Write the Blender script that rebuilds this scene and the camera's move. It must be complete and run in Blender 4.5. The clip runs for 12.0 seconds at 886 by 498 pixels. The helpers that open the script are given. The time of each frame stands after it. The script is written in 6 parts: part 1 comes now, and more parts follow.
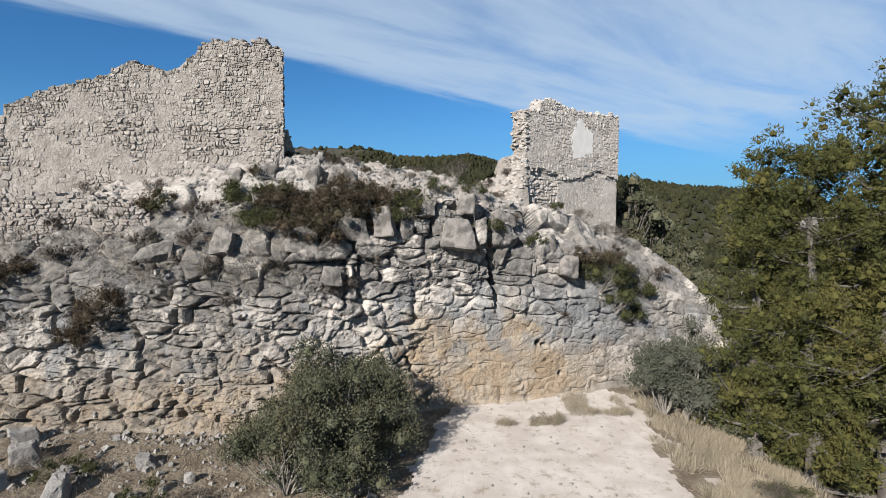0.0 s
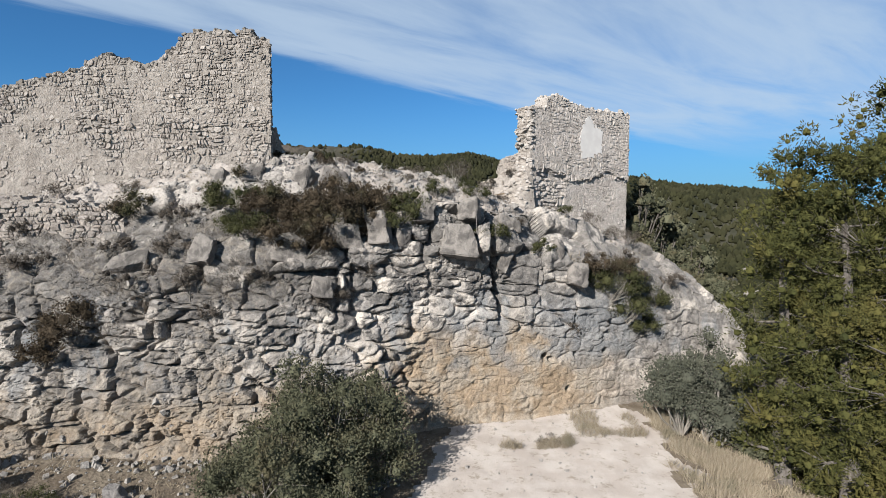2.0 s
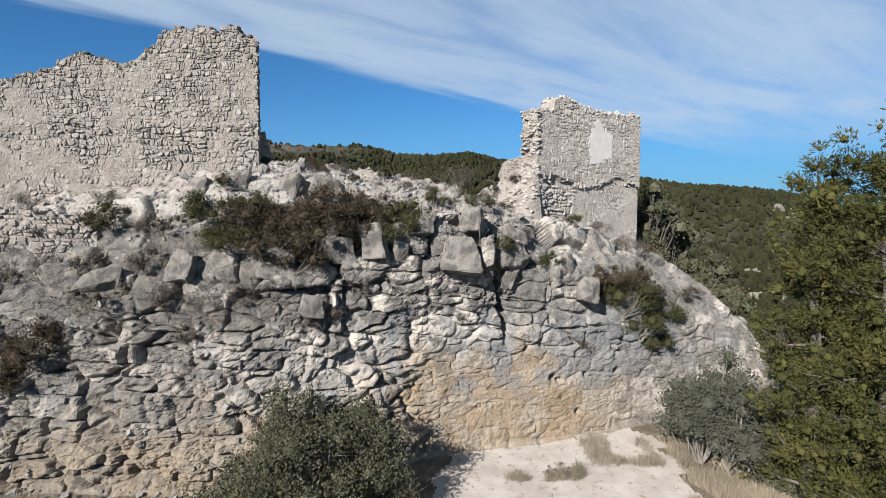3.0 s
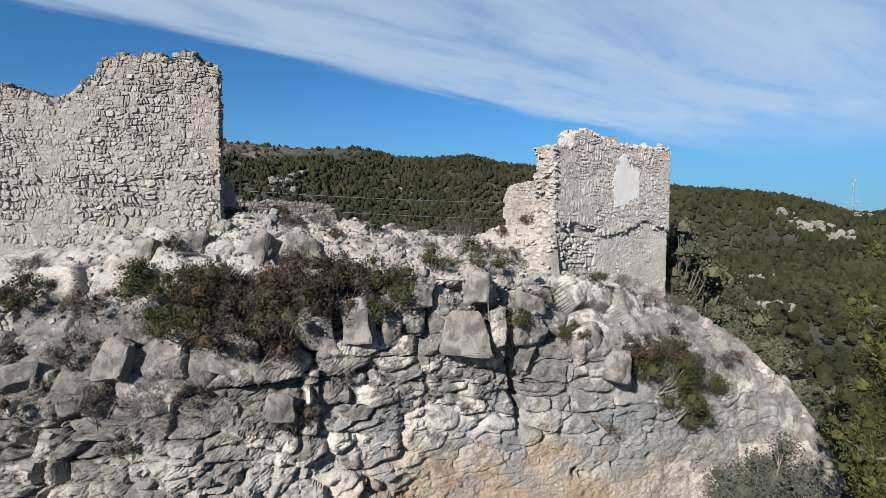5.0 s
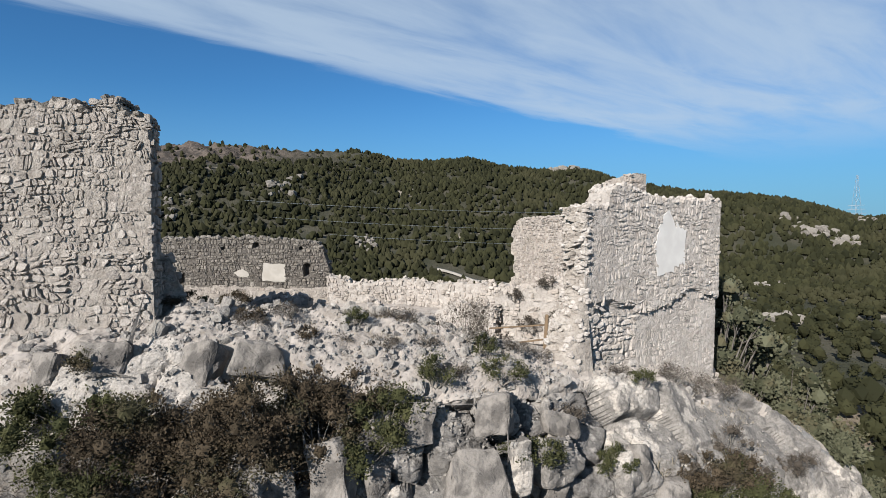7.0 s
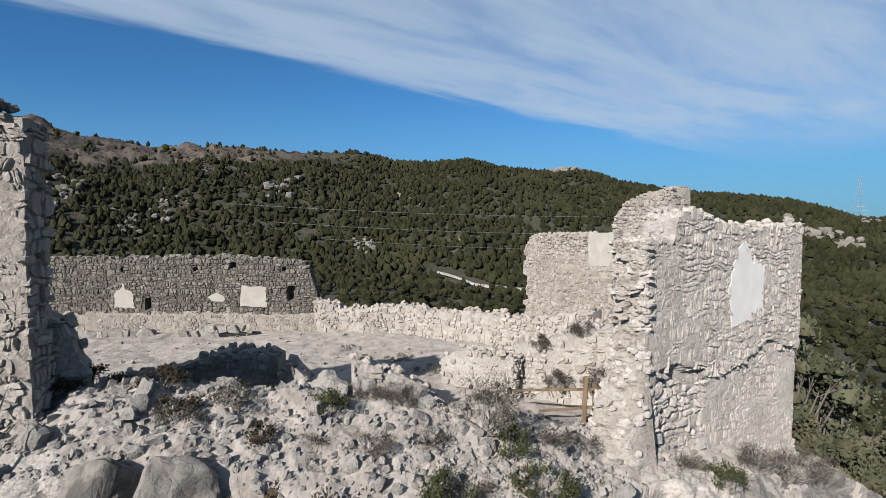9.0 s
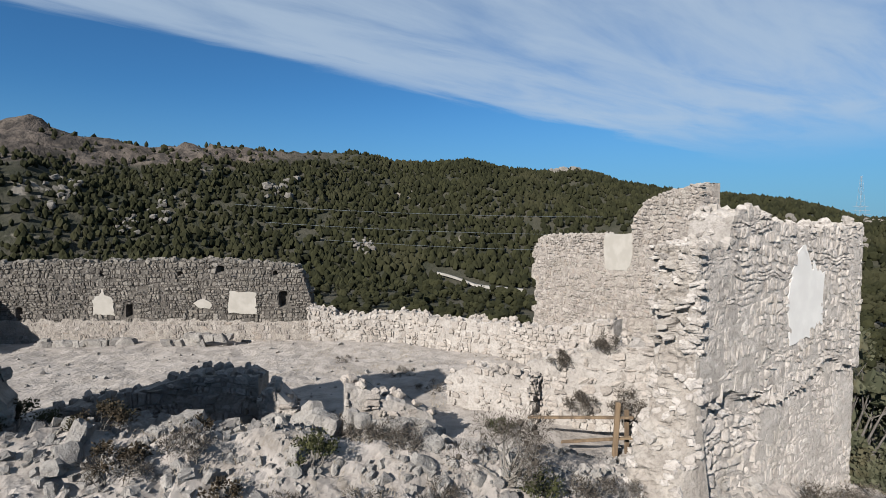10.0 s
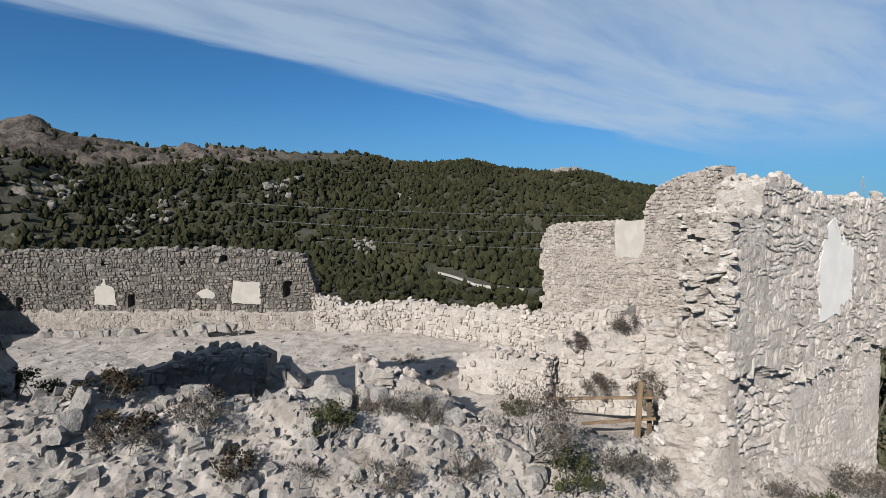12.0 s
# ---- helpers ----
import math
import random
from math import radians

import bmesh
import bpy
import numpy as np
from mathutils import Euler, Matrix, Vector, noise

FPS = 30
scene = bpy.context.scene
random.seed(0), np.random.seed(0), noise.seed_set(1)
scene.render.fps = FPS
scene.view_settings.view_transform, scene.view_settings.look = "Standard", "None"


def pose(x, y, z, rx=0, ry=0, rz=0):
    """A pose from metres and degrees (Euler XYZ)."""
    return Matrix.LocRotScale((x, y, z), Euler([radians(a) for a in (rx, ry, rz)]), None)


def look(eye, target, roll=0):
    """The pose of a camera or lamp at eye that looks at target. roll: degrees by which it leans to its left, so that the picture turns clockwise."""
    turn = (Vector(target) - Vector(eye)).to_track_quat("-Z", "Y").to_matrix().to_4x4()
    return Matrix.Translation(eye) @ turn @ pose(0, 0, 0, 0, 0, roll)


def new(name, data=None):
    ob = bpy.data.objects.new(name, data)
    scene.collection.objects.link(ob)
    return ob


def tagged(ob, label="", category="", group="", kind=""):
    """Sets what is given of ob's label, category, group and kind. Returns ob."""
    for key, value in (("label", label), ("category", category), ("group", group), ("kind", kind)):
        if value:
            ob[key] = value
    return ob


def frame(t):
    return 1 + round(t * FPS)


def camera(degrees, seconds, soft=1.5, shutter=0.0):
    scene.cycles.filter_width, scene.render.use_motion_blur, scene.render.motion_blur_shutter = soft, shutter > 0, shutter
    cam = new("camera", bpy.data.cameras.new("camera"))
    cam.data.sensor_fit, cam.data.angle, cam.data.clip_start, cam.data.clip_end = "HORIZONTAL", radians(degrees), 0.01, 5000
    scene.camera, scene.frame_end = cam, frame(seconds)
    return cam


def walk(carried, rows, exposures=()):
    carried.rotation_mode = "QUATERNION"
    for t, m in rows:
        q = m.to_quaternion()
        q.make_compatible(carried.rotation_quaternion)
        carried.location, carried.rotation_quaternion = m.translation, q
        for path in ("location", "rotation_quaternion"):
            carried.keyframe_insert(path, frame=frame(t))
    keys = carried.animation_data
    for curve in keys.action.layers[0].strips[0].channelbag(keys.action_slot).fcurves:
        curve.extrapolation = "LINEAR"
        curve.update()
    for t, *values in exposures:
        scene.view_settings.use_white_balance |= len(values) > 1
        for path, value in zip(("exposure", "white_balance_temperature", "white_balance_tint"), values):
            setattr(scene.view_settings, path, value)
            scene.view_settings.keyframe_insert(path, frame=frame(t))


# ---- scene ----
cam = camera(78.9, 12.0, 0.8)
METRES, EYE = 22.0, 8.0
ROWS = [
    (0.0, 0.0, 0.0, 0.0, -0.0, -2.59, 0.01),
    (0.5, 0.0005, 0.0136, 0.0027, -0.01, -2.65, 0.0),
    (1.0, -0.0003, 0.0318, 0.0058, -0.02, -2.67, -0.01),
    (1.5, -0.0007, 0.0577, 0.01, -0.03, -2.72, -0.02),
    (2.0, -0.0005, 0.0876, 0.0142, -0.04, -2.75, -0.03),
    (2.5, -0.0012, 0.1241, 0.022, -0.04, -2.79, -0.04),
    (3.0, -0.0017, 0.1679, 0.0387, -0.05, -2.83, -0.04),
    (5.0, -0.0026, 0.3534, 0.1438, -0.09, -2.75, -0.02),
    (5.5, -0.0034, 0.4014, 0.1715, -0.11, -2.76, -0.04),
    (6.0, -0.0047, 0.4543, 0.2011, -0.13, -2.7, -0.04),
    (6.5, -0.0061, 0.5117, 0.2335, -0.14, -2.68, -0.05),
    (7.0, -0.0078, 0.5664, 0.2631, -0.14, -2.67, -0.05),
    (7.5, -0.0112, 0.6203, 0.2933, -0.16, -2.66, -0.0),
    (8.3, -0.0157, 0.7063, 0.3105, -0.19, -2.63, 0.0),
    (9.5, -0.0226, 0.8305, 0.3058, -0.25, -2.57, 0.02),
    (10.0, -0.0272, 0.8795, 0.3079, -0.25, -2.55, 0.06),
    (10.5, -0.032, 0.8967, 0.3003, -0.28, -2.53, 0.04),
    (11.0, -0.0369, 0.9004, 0.2913, -0.27, -2.5, 0.03),
    (11.5, -0.0413, 0.9006, 0.2831, -0.25, -2.47, 0.03),
    (12.0, -0.0442, 0.8999, 0.2775, -0.23, -2.45, 0.06),
]
walk(cam, [(t, pose(METRES * x, METRES * y, EYE + METRES * z, 90 + pitch, roll, yaw)) for t, x, y, z, yaw, pitch, roll in ROWS],
     [(0.0, 1.15), (5.0, 1.12), (7.5, 1.05), (9.5, 0.95), (12.0, 0.92)])

# ---- sky and sun ----
SUN_TO = Vector((-0.455, -0.76, 0.462)).normalized()   # the way to the sun: from the left, behind the viewer
world = bpy.data.worlds.new("sky")
scene.world = world
world.use_nodes = True
wn, wl = world.node_tree.nodes, world.node_tree.links
wn.clear()


def wnode(kind, **kw):
    n = wn.new(kind)
    for k, v in kw.items():
        if k == "operation":
            n.operation = v
        elif k == "blend":
            n.blend_type = v
        elif k == "data_type":
            n.data_type = v
    return n


def wmath(op, a, b=None):
    n = wnode("ShaderNodeMath", operation=op)
    for i, v in enumerate((a, b)):
        if v is None:
            continue
        if isinstance(v, (int, float)):
            n.inputs[i].default_value = v
        else:
            wl.new(v, n.inputs[i])
    return n.outputs[0]


def wramp(v, lo, hi):
    n = wn.new("ShaderNodeMapRange")
    n.interpolation_type = "SMOOTHSTEP"
    wl.new(v, n.inputs[0])
    n.inputs[1].default_value, n.inputs[2].default_value = lo, hi
    return n.outputs[0]


sky = wn.new("ShaderNodeTexSky")
sky.sky_type, sky.sun_disc = "NISHITA", False
sky.sun_elevation = math.asin(SUN_TO.z)
sky.sun_rotation = math.atan2(SUN_TO.x, SUN_TO.y)
sky.air_density, sky.dust_density, sky.ozone_density, sky.altitude = 1.0, 0.25, 2.2, 400
coord = wn.new("ShaderNodeTexCoord")
sep = wn.new("ShaderNodeSeparateXYZ")
wl.new(coord.outputs["Generated"], sep.inputs[0])
up = wmath("MAXIMUM", sep.outputs[2], 0.03)
px, py = wmath("DIVIDE", sep.outputs[0], up), wmath("DIVIDE", sep.outputs[1], up)
# a sheet of high thin cloud: its edge runs slantwise, streaks lie along the edge
along = wmath("ADD", wmath("MULTIPLY", px, 0.743), wmath("MULTIPLY", py, 0.669))
across = wmath("SUBTRACT", wmath("MULTIPLY", py, 0.743), wmath("MULTIPLY", px, 0.669))
vec = wn.new("ShaderNodeCombineXYZ")
wl.new(wmath("MULTIPLY", along, 0.42), vec.inputs[0])
wl.new(wmath("MULTIPLY", across, 1.5), vec.inputs[1])


def wnoise(scale, detail, rough, dist, w):
    n = wn.new("ShaderNodeTexNoise")
    n.noise_dimensions = "4D"
    wl.new(vec.outputs[0], n.inputs["Vector"])
    n.inputs["W"].default_value, n.inputs["Scale"].default_value = w, scale
    n.inputs["Detail"].default_value, n.inputs["Roughness"].default_value = detail, rough
    n.inputs["Distortion"].default_value = dist
    return n.outputs[0]


broad, fine = wnoise(0.55, 3.0, 0.5, 0.3, 3.1), wnoise(1.7, 7.0, 0.58, 0.5, 8.4)
edge = wmath("ADD", across, wmath("ADD", wmath("MULTIPLY", wmath("SUBTRACT", broad, 0.5), 0.7), wmath("MULTIPLY", wmath("SUBTRACT", fine, 0.5), 0.9)))
cover = wmath("MULTIPLY", wmath("SUBTRACT", 1.0, wramp(edge, 2.98, 3.3)), wramp(edge, -3.2, -0.8))
cover = wmath("MULTIPLY", cover, wramp(sep.outputs[2], 0.085, 0.19))
wisps = wramp(wmath("ADD", wmath("MULTIPLY", fine, 0.65), wmath("MULTIPLY", broad, 0.35)), 0.29, 0.62)
veil = wmath("ADD", wmath("MULTIPLY", wisps, 0.50), 0.27)
cloud = wmath("MULTIPLY", cover, veil)
mix = wn.new("ShaderNodeMix")
mix.data_type = "RGBA"
wl.new(cloud, mix.inputs[0])
tone = wn.new("ShaderNodeMix")
tone.data_type, tone.blend_type = "RGBA", "MULTIPLY"
tone.inputs[0].default_value, tone.inputs[7].default_value = 1.0, (0.35, 0.79, 1.16, 1)
wl.new(sky.outputs[0], tone.inputs[6])
# paler air towards the horizon
air = wn.new("ShaderNodeMix")
air.data_type = "RGBA"
wl.new(wmath("MULTIPLY", wmath("SUBTRACT", 1.0, wramp(sep.outputs[2], 0.0, 0.24)), 0.7), air.inputs[0])
wl.new(tone.outputs[2], air.inputs[6])
air.inputs[7].default_value = (1.75, 3.9, 6.6, 1)
wl.new(air.outputs[2], mix.inputs[6])
mix.inputs[7].default_value = (5.5, 6.8, 8.3, 1)
bg = wn.new("ShaderNodeBackground")
bg.inputs[1].default_value = 0.044
wl.new(mix.outputs[2], bg.inputs[0])
wout = wn.new("ShaderNodeOutputWorld")
wl.new(bg.outputs[0], wout.inputs[0])

sun = new("sun", bpy.data.lights.new("sun", "SUN"))
sun.data.energy, sun.data.angle, sun.data.color = 5.0, radians(0.53), (1.0, 0.965, 0.915)
sun.matrix_world = look(SUN_TO * 100, (0, 0, 0))

from mathutils import bvhtree


# ---- noise on arrays ----
def hash3(ix, iy, iz, k):
    h = (ix.astype(np.int64) * 374761393 + iy.astype(np.int64) * 668265263 + iz.astype(np.int64) * 2147483647 + k * 1274126177) & 0xFFFFFFFF
    h = ((h ^ (h >> 13)) * 1274126177) & 0xFFFFFFFF
    h = ((h ^ (h >> 16)) * 2246822519) & 0xFFFFFFFF
    return ((h ^ (h >> 15)) & 0xFFFFFF) / float(0xFFFFFF)


def vnoise(p, k=0):
    """Value noise of points p (n, 3), -1 to 1."""
    i = np.floor(p)
    f = p - i
    f = f * f * (3 - 2 * f)
    i = i.astype(np.int64)
    out = np.zeros(len(p))
    for a in (0, 1):
        for b in (0, 1):
            for c in (0, 1):
                w = (f[:, 0] if a else 1 - f[:, 0]) * (f[:, 1] if b else 1 - f[:, 1]) * (f[:, 2] if c else 1 - f[:, 2])
                out += w * hash3(i[:, 0] + a, i[:, 1] + b, i[:, 2] + c, k)
    return out * 2 - 1


def fbm(p, octaves=4, k=0, gain=0.5):
    out, amp, q = np.zeros(len(p)), 1.0, p.copy()
    for o in range(octaves):
        out += amp * vnoise(q, k + o * 17)
        amp *= gain
        q = q * 2.03 + 11.3
    return out


def cells(p, k=0, power=2):
    """Cell noise: gap between the two nearest seeds, a random number of the cell, and the way from its seed. A higher power gives squarer cells."""
    i = np.floor(p).astype(np.int64)
    d1, d2, who = np.full(len(p), 9.0), np.full(len(p), 9.0), np.zeros(len(p))
    way = np.zeros_like(p)
    for a in (-1, 0, 1):
        for b in (-1, 0, 1):
            for c in (-1, 0, 1):
                jx, jy, jz = i[:, 0] + a, i[:, 1] + b, i[:, 2] + c
                e = np.stack([p[:, 0] - jx - hash3(jx, jy, jz, k), p[:, 1] - jy - hash3(jx, jy, jz, k + 1), p[:, 2] - jz - hash3(jx, jy, jz, k + 2)], 1)
                d = (np.abs(e) ** power).sum(1) ** (1.0 / power)
                near = d < d1
                d2 = np.where(near, d1, np.minimum(d2, d))
                who = np.where(near, hash3(jx, jy, jz, k + 3), who)
                way = np.where(near[:, None], e, way)
                d1 = np.where(near, d, d1)
    return d2 - d1, who, way


def facet(who, way, k):
    """The tilt of a block's face: a random slope for each cell."""
    h = np.floor(who * 99991).astype(np.int64)
    return sum(way[:, a] * (2 * hash3(h, h * 0 + a, h * 0, k) - 1) for a in range(3))


def step01(x, lo, hi):
    t = np.clip((x - lo) / (hi - lo), 0, 1)
    return t * t * (3 - 2 * t)


# ---- building helpers ----
def mesh_of(name, verts, faces, mats=(), smooth=True):
    me = bpy.data.meshes.new(name)
    verts, faces = np.asarray(verts, dtype=np.float32), np.asarray(faces, dtype=np.int32)
    n, k = faces.shape
    me.vertices.add(len(verts))
    me.vertices.foreach_set("co", verts.ravel())
    me.loops.add(n * k)
    me.loops.foreach_set("vertex_index", faces.ravel())
    me.polygons.add(n)
    me.polygons.foreach_set("loop_start", np.arange(0, n * k, k, dtype=np.int32))
    me.polygons.foreach_set("use_smooth", np.full(n, smooth, dtype=bool))
    me.update(calc_edges=True)
    for m in mats if isinstance(mats, (list, tuple)) else (mats,):
        me.materials.append(m)
    return me


def arrays(name, verts, faces, mat, parent=None, label="", smooth=True):
    ob = new(name, mesh_of(name, verts, faces, mat, smooth))
    if parent:
        ob.parent = parent
    if label:
        ob["label"] = label
    return ob


def part(name, bm, mat, parent=None, label="", smooth=False):
    me = bpy.data.meshes.new(name)
    if smooth:
        for f in bm.faces:
            f.smooth = True
    bm.to_mesh(me)
    bm.free()
    me.materials.append(mat)
    ob = new(name, me)
    if parent:
        ob.parent = parent
    if label:
        ob["label"] = label
    return ob


def grid_faces(nu, nv):
    """Quads of a grid whose vertices run v fastest."""
    a = (np.arange(nu - 1)[:, None] * nv + np.arange(nv - 1)[None, :]).ravel()
    return np.stack([a, a + nv, a + nv + 1, a + 1], axis=1)


def rough_block(seed, n=2, puff=0.35, jag=0.12):
    """A worn stone in a unit box (-0.5 to 0.5): a cube cut n times, pulled round and dented. Its vertices and quads."""
    bm = bmesh.new()
    bmesh.ops.create_cube(bm, size=1.0)
    bmesh.ops.subdivide_edges(bm, edges=bm.edges[:], cuts=n - 1, use_grid_fill=True)
    v = np.array([x.co[:] for x in bm.verts])
    f = np.array([[x.index for x in q.verts] for q in bm.faces])
    bm.free()
    r = np.linalg.norm(v, axis=1, keepdims=True)
    v = v * (1 - puff) + v / r * 0.56 * puff
    rnd = np.random.RandomState(seed)
    v += rnd.uniform(-jag, jag, v.shape)
    # cut a corner off
    d = rnd.normal(size=3)
    d /= np.linalg.norm(d)
    s = v @ d
    v -= np.outer(np.maximum(s - 0.36, 0) * 0.8, d)
    return v, np.concatenate([f[:, [0, 1, 2]], f[:, [0, 2, 3]]])


STONES = [rough_block(100 + i, 2, 0.42, 0.06) for i in range(14)]
PEBBLES = [rough_block(300 + i, 1, 0.3, 0.13) for i in range(14)]
LUMPS = [rough_block(200 + i, 3, 0.5, 0.07) for i in range(10)]


def rot_z(a):
    c, s = np.cos(a), np.sin(a)
    return np.array([[c, -s, 0], [s, c, 0], [0, 0, 1.0]])


def rot_any(rnd, amount):
    e = Euler(rnd.uniform(-amount, amount, 3))
    return np.array(e.to_matrix())


def joined(items, kinds):
    """One array of vertices and one of faces out of (kind, 3x3 matrix, place) rows."""
    vs, fs, n = [], [], 0
    for k, m, at in items:
        v, f = kinds[k]
        vs.append(v @ m.T + at)
        fs.append(f + n)
        n += len(v)
    return np.concatenate(vs), np.concatenate(fs)


def merge(pieces):
    vs, fs, n = [], [], 0
    for v, f in pieces:
        vs.append(v)
        fs.append(f + n)
        n += len(v)
    return np.concatenate(vs), np.concatenate(fs)


# ---- materials ----
def material(name, rough=0.9):
    m = bpy.data.materials.new(name)
    m.use_nodes = True
    t = m.node_tree
    b = t.nodes["Principled BSDF"]
    b.inputs["Roughness"].default_value = rough
    b.inputs["Specular IOR Level"].default_value = 0.25
    b.inputs["Diffuse Roughness"].default_value = 0.3
    return m, t, b


class Net:
    """Short hand for nodes of one material."""

    def __init__(self, name, rough=0.9, local=True):
        self.m, self.t, self.b = material(name, rough)
        c = self.t.nodes.new("ShaderNodeTexCoord")
        g = self.t.nodes.new("ShaderNodeNewGeometry")
        self.p = g.outputs["Position"] if not local else c.outputs["Object"]
        self.g = g
        self.info = self.t.nodes.new("ShaderNodeObjectInfo")

    def link(self, a, b):
        if isinstance(a, (int, float)):
            b.default_value = a
        elif isinstance(a, tuple):
            b.default_value = a if len(a) == len(b.default_value) else (*a, 1)
        else:
            self.t.links.new(a, b)

    def noise(self, scale, detail=4.0, rough=0.55, dist=0.0, stretch=None):
        n = self.t.nodes.new("ShaderNodeTexNoise")
        p = self.p
        if stretch:
            mp = self.t.nodes.new("ShaderNodeMapping")
            mp.inputs["Scale"].default_value = stretch
            self.link(p, mp.inputs[0])
            p = mp.outputs[0]
        self.link(p, n.inputs["Vector"])
        n.inputs["Scale"].default_value, n.inputs["Detail"].default_value = scale, detail
        n.inputs["Roughness"].default_value, n.inputs["Distortion"].default_value = rough, dist
        return n.outputs[0]

    def voronoi(self, scale, feature="F1", stretch=None, out=0):
        n = self.t.nodes.new("ShaderNodeTexVoronoi")
        n.feature = feature
        p = self.p
        if stretch:
            mp = self.t.nodes.new("ShaderNodeMapping")
            mp.inputs["Scale"].default_value = stretch
            self.link(p, mp.inputs[0])
            p = mp.outputs[0]
        self.link(p, n.inputs["Vector"])
        n.inputs["Scale"].default_value = scale
        return n.outputs[out]

    def math(self, op, a, b=0.0):
        n = self.t.nodes.new("ShaderNodeMath")
        n.operation = op
        self.link(a, n.inputs[0])
        self.link(b, n.inputs[1])
        return n.outputs[0]

    def ramp(self, v, lo, hi, a=0.0, b=1.0):
        n = self.t.nodes.new("ShaderNodeMapRange")
        n.interpolation_type = "SMOOTHSTEP"
        self.link(v, n.inputs[0])
        for i, x in enumerate((lo, hi, a, b)):
            n.inputs[1 + i].default_value = x
        return n.outputs[0]

    def mix(self, f, a, b, blend="MIX"):
        n = self.t.nodes.new("ShaderNodeMix")
        n.data_type, n.blend_type = "RGBA", blend
        self.link(f, n.inputs[0])
        self.link(a, n.inputs[6])
        self.link(b, n.inputs[7])
        return n.outputs[2]

    def axis(self, k, src=None):
        n = self.t.nodes.new("ShaderNodeSeparateXYZ")
        self.link(src or self.p, n.inputs[0])
        return n.outputs[k]

    def bump(self, h, dist=0.03, strength=0.6):
        n = self.t.nodes.new("ShaderNodeBump")
        n.inputs["Strength"].default_value, n.inputs["Distance"].default_value = strength, dist
        self.link(h, n.inputs["Height"])
        self.link(n.outputs[0], self.b.inputs["Normal"])

    def done(self, colour):
        self.link(colour, self.b.inputs["Base Color"])
        return self.m


def rock_material():
    n = Net("limestone", 0.93)
    big, mid, fine = n.noise(0.35, 3), n.noise(1.3, 5, 0.6, 0.3), n.noise(14, 5, 0.65)
    c = n.mix(n.ramp(big, 0.4, 0.62), (0.27, 0.248, 0.226), (0.36, 0.333, 0.303))
    z, x = n.axis(2), n.axis(0)
    # grey lichen crust on the weathered upper blocks, fading where the face was quarried and on the trodden top
    zone = n.math("MULTIPLY", n.ramp(n.math("ADD", z, n.math("MULTIPLY", n.noise(0.45, 4), 3.0)), 5.6, 7.0), n.ramp(n.math("ADD", z, n.math("MULTIPLY", n.noise(0.6, 4), 2.0)), 10.6, 9.2))
    bed = n.t.nodes.new("ShaderNodeAttribute")
    bed.attribute_name = "bed_tone"
    bed = bed.outputs["Fac"]
    c = n.mix(1.0, c, n.mix(n.ramp(bed, 0.15, 0.85), (0.66, 0.66, 0.67), (1.12, 1.10, 1.07)), "MULTIPLY")
    crust = n.math("ADD", mid, n.math("ADD", n.math("MULTIPLY", zone, 0.15), n.math("ADD", n.ramp(x, -5, -13, 0, 0.05), n.ramp(x, 6, 10, 0, 0.10))))
    crust = n.ramp(n.math("ADD", crust, n.ramp(bed, 0.1, 0.9, 0.035, -0.035)), 0.545, 0.625, 0, 0.84)
    dark = n.mix(n.ramp(x, 2.5, 6.5), (0.062, 0.058, 0.055), (0.098, 0.091, 0.085))
    lit = n.mix(n.ramp(x, 2.5, 6.5), (0.135, 0.126, 0.118), (0.188, 0.174, 0.161))
    c = n.mix(crust, c, n.mix(n.ramp(n.noise(3.2, 6, 0.7, 0.2), 0.38, 0.64), dark, lit))
    c = n.mix(n.ramp(n.noise(0.9, 4, 0.6, 0.4), 0.60, 0.70, 0, 0.4), c, (0.31, 0.288, 0.262))
    # iron-stained lower courses of the quarried face
    quarried = n.math("MULTIPLY", n.ramp(x, -4.0, -1.5), n.ramp(x, 7.0, 4.0))
    low = n.ramp(n.math("SUBTRACT", n.math("ADD", z, n.math("MULTIPLY", n.noise(0.5, 4), 4.5)), n.math("MULTIPLY", quarried, 1.5)), 3.0, 4.9, 1, 0)
    ochre = n.mix(n.ramp(n.noise(1.1, 4), 0.4, 0.6), (0.232, 0.168, 0.105), (0.245, 0.203, 0.153))
    c = n.mix(n.math("MULTIPLY", n.math("MULTIPLY", low, n.ramp(x, 6.0, 10.0, 1.0, 0.2)), 0.8), c, ochre)
    # the older face beyond the quarried part is greyer
    old = n.math("MULTIPLY", n.ramp(x, -2, -9), n.ramp(n.math("ADD", n.noise(0.8, 5, 0.65, 0.3), n.ramp(bed, 0.2, 0.8, 0.05, -0.05)), 0.42, 0.56, 0.25, 0.65))
    old = n.math("MULTIPLY", old, n.ramp(z, 9.6, 8.6))
    c = n.mix(old, c, n.mix(n.ramp(n.noise(3.6, 5, 0.65), 0.4, 0.62), (0.105, 0.098, 0.092), (0.190, 0.165, 0.136)))
    # blue-grey seepage
    seep = n.math("MULTIPLY", n.ramp(n.noise(0.55, 3, 0.5, 0.3, (1.3, 1, 0.5)), 0.50, 0.62), n.ramp(z, 0.6, 2.0))
    seep = n.math("MULTIPLY", seep, n.ramp(z, 6.0, 4.6))
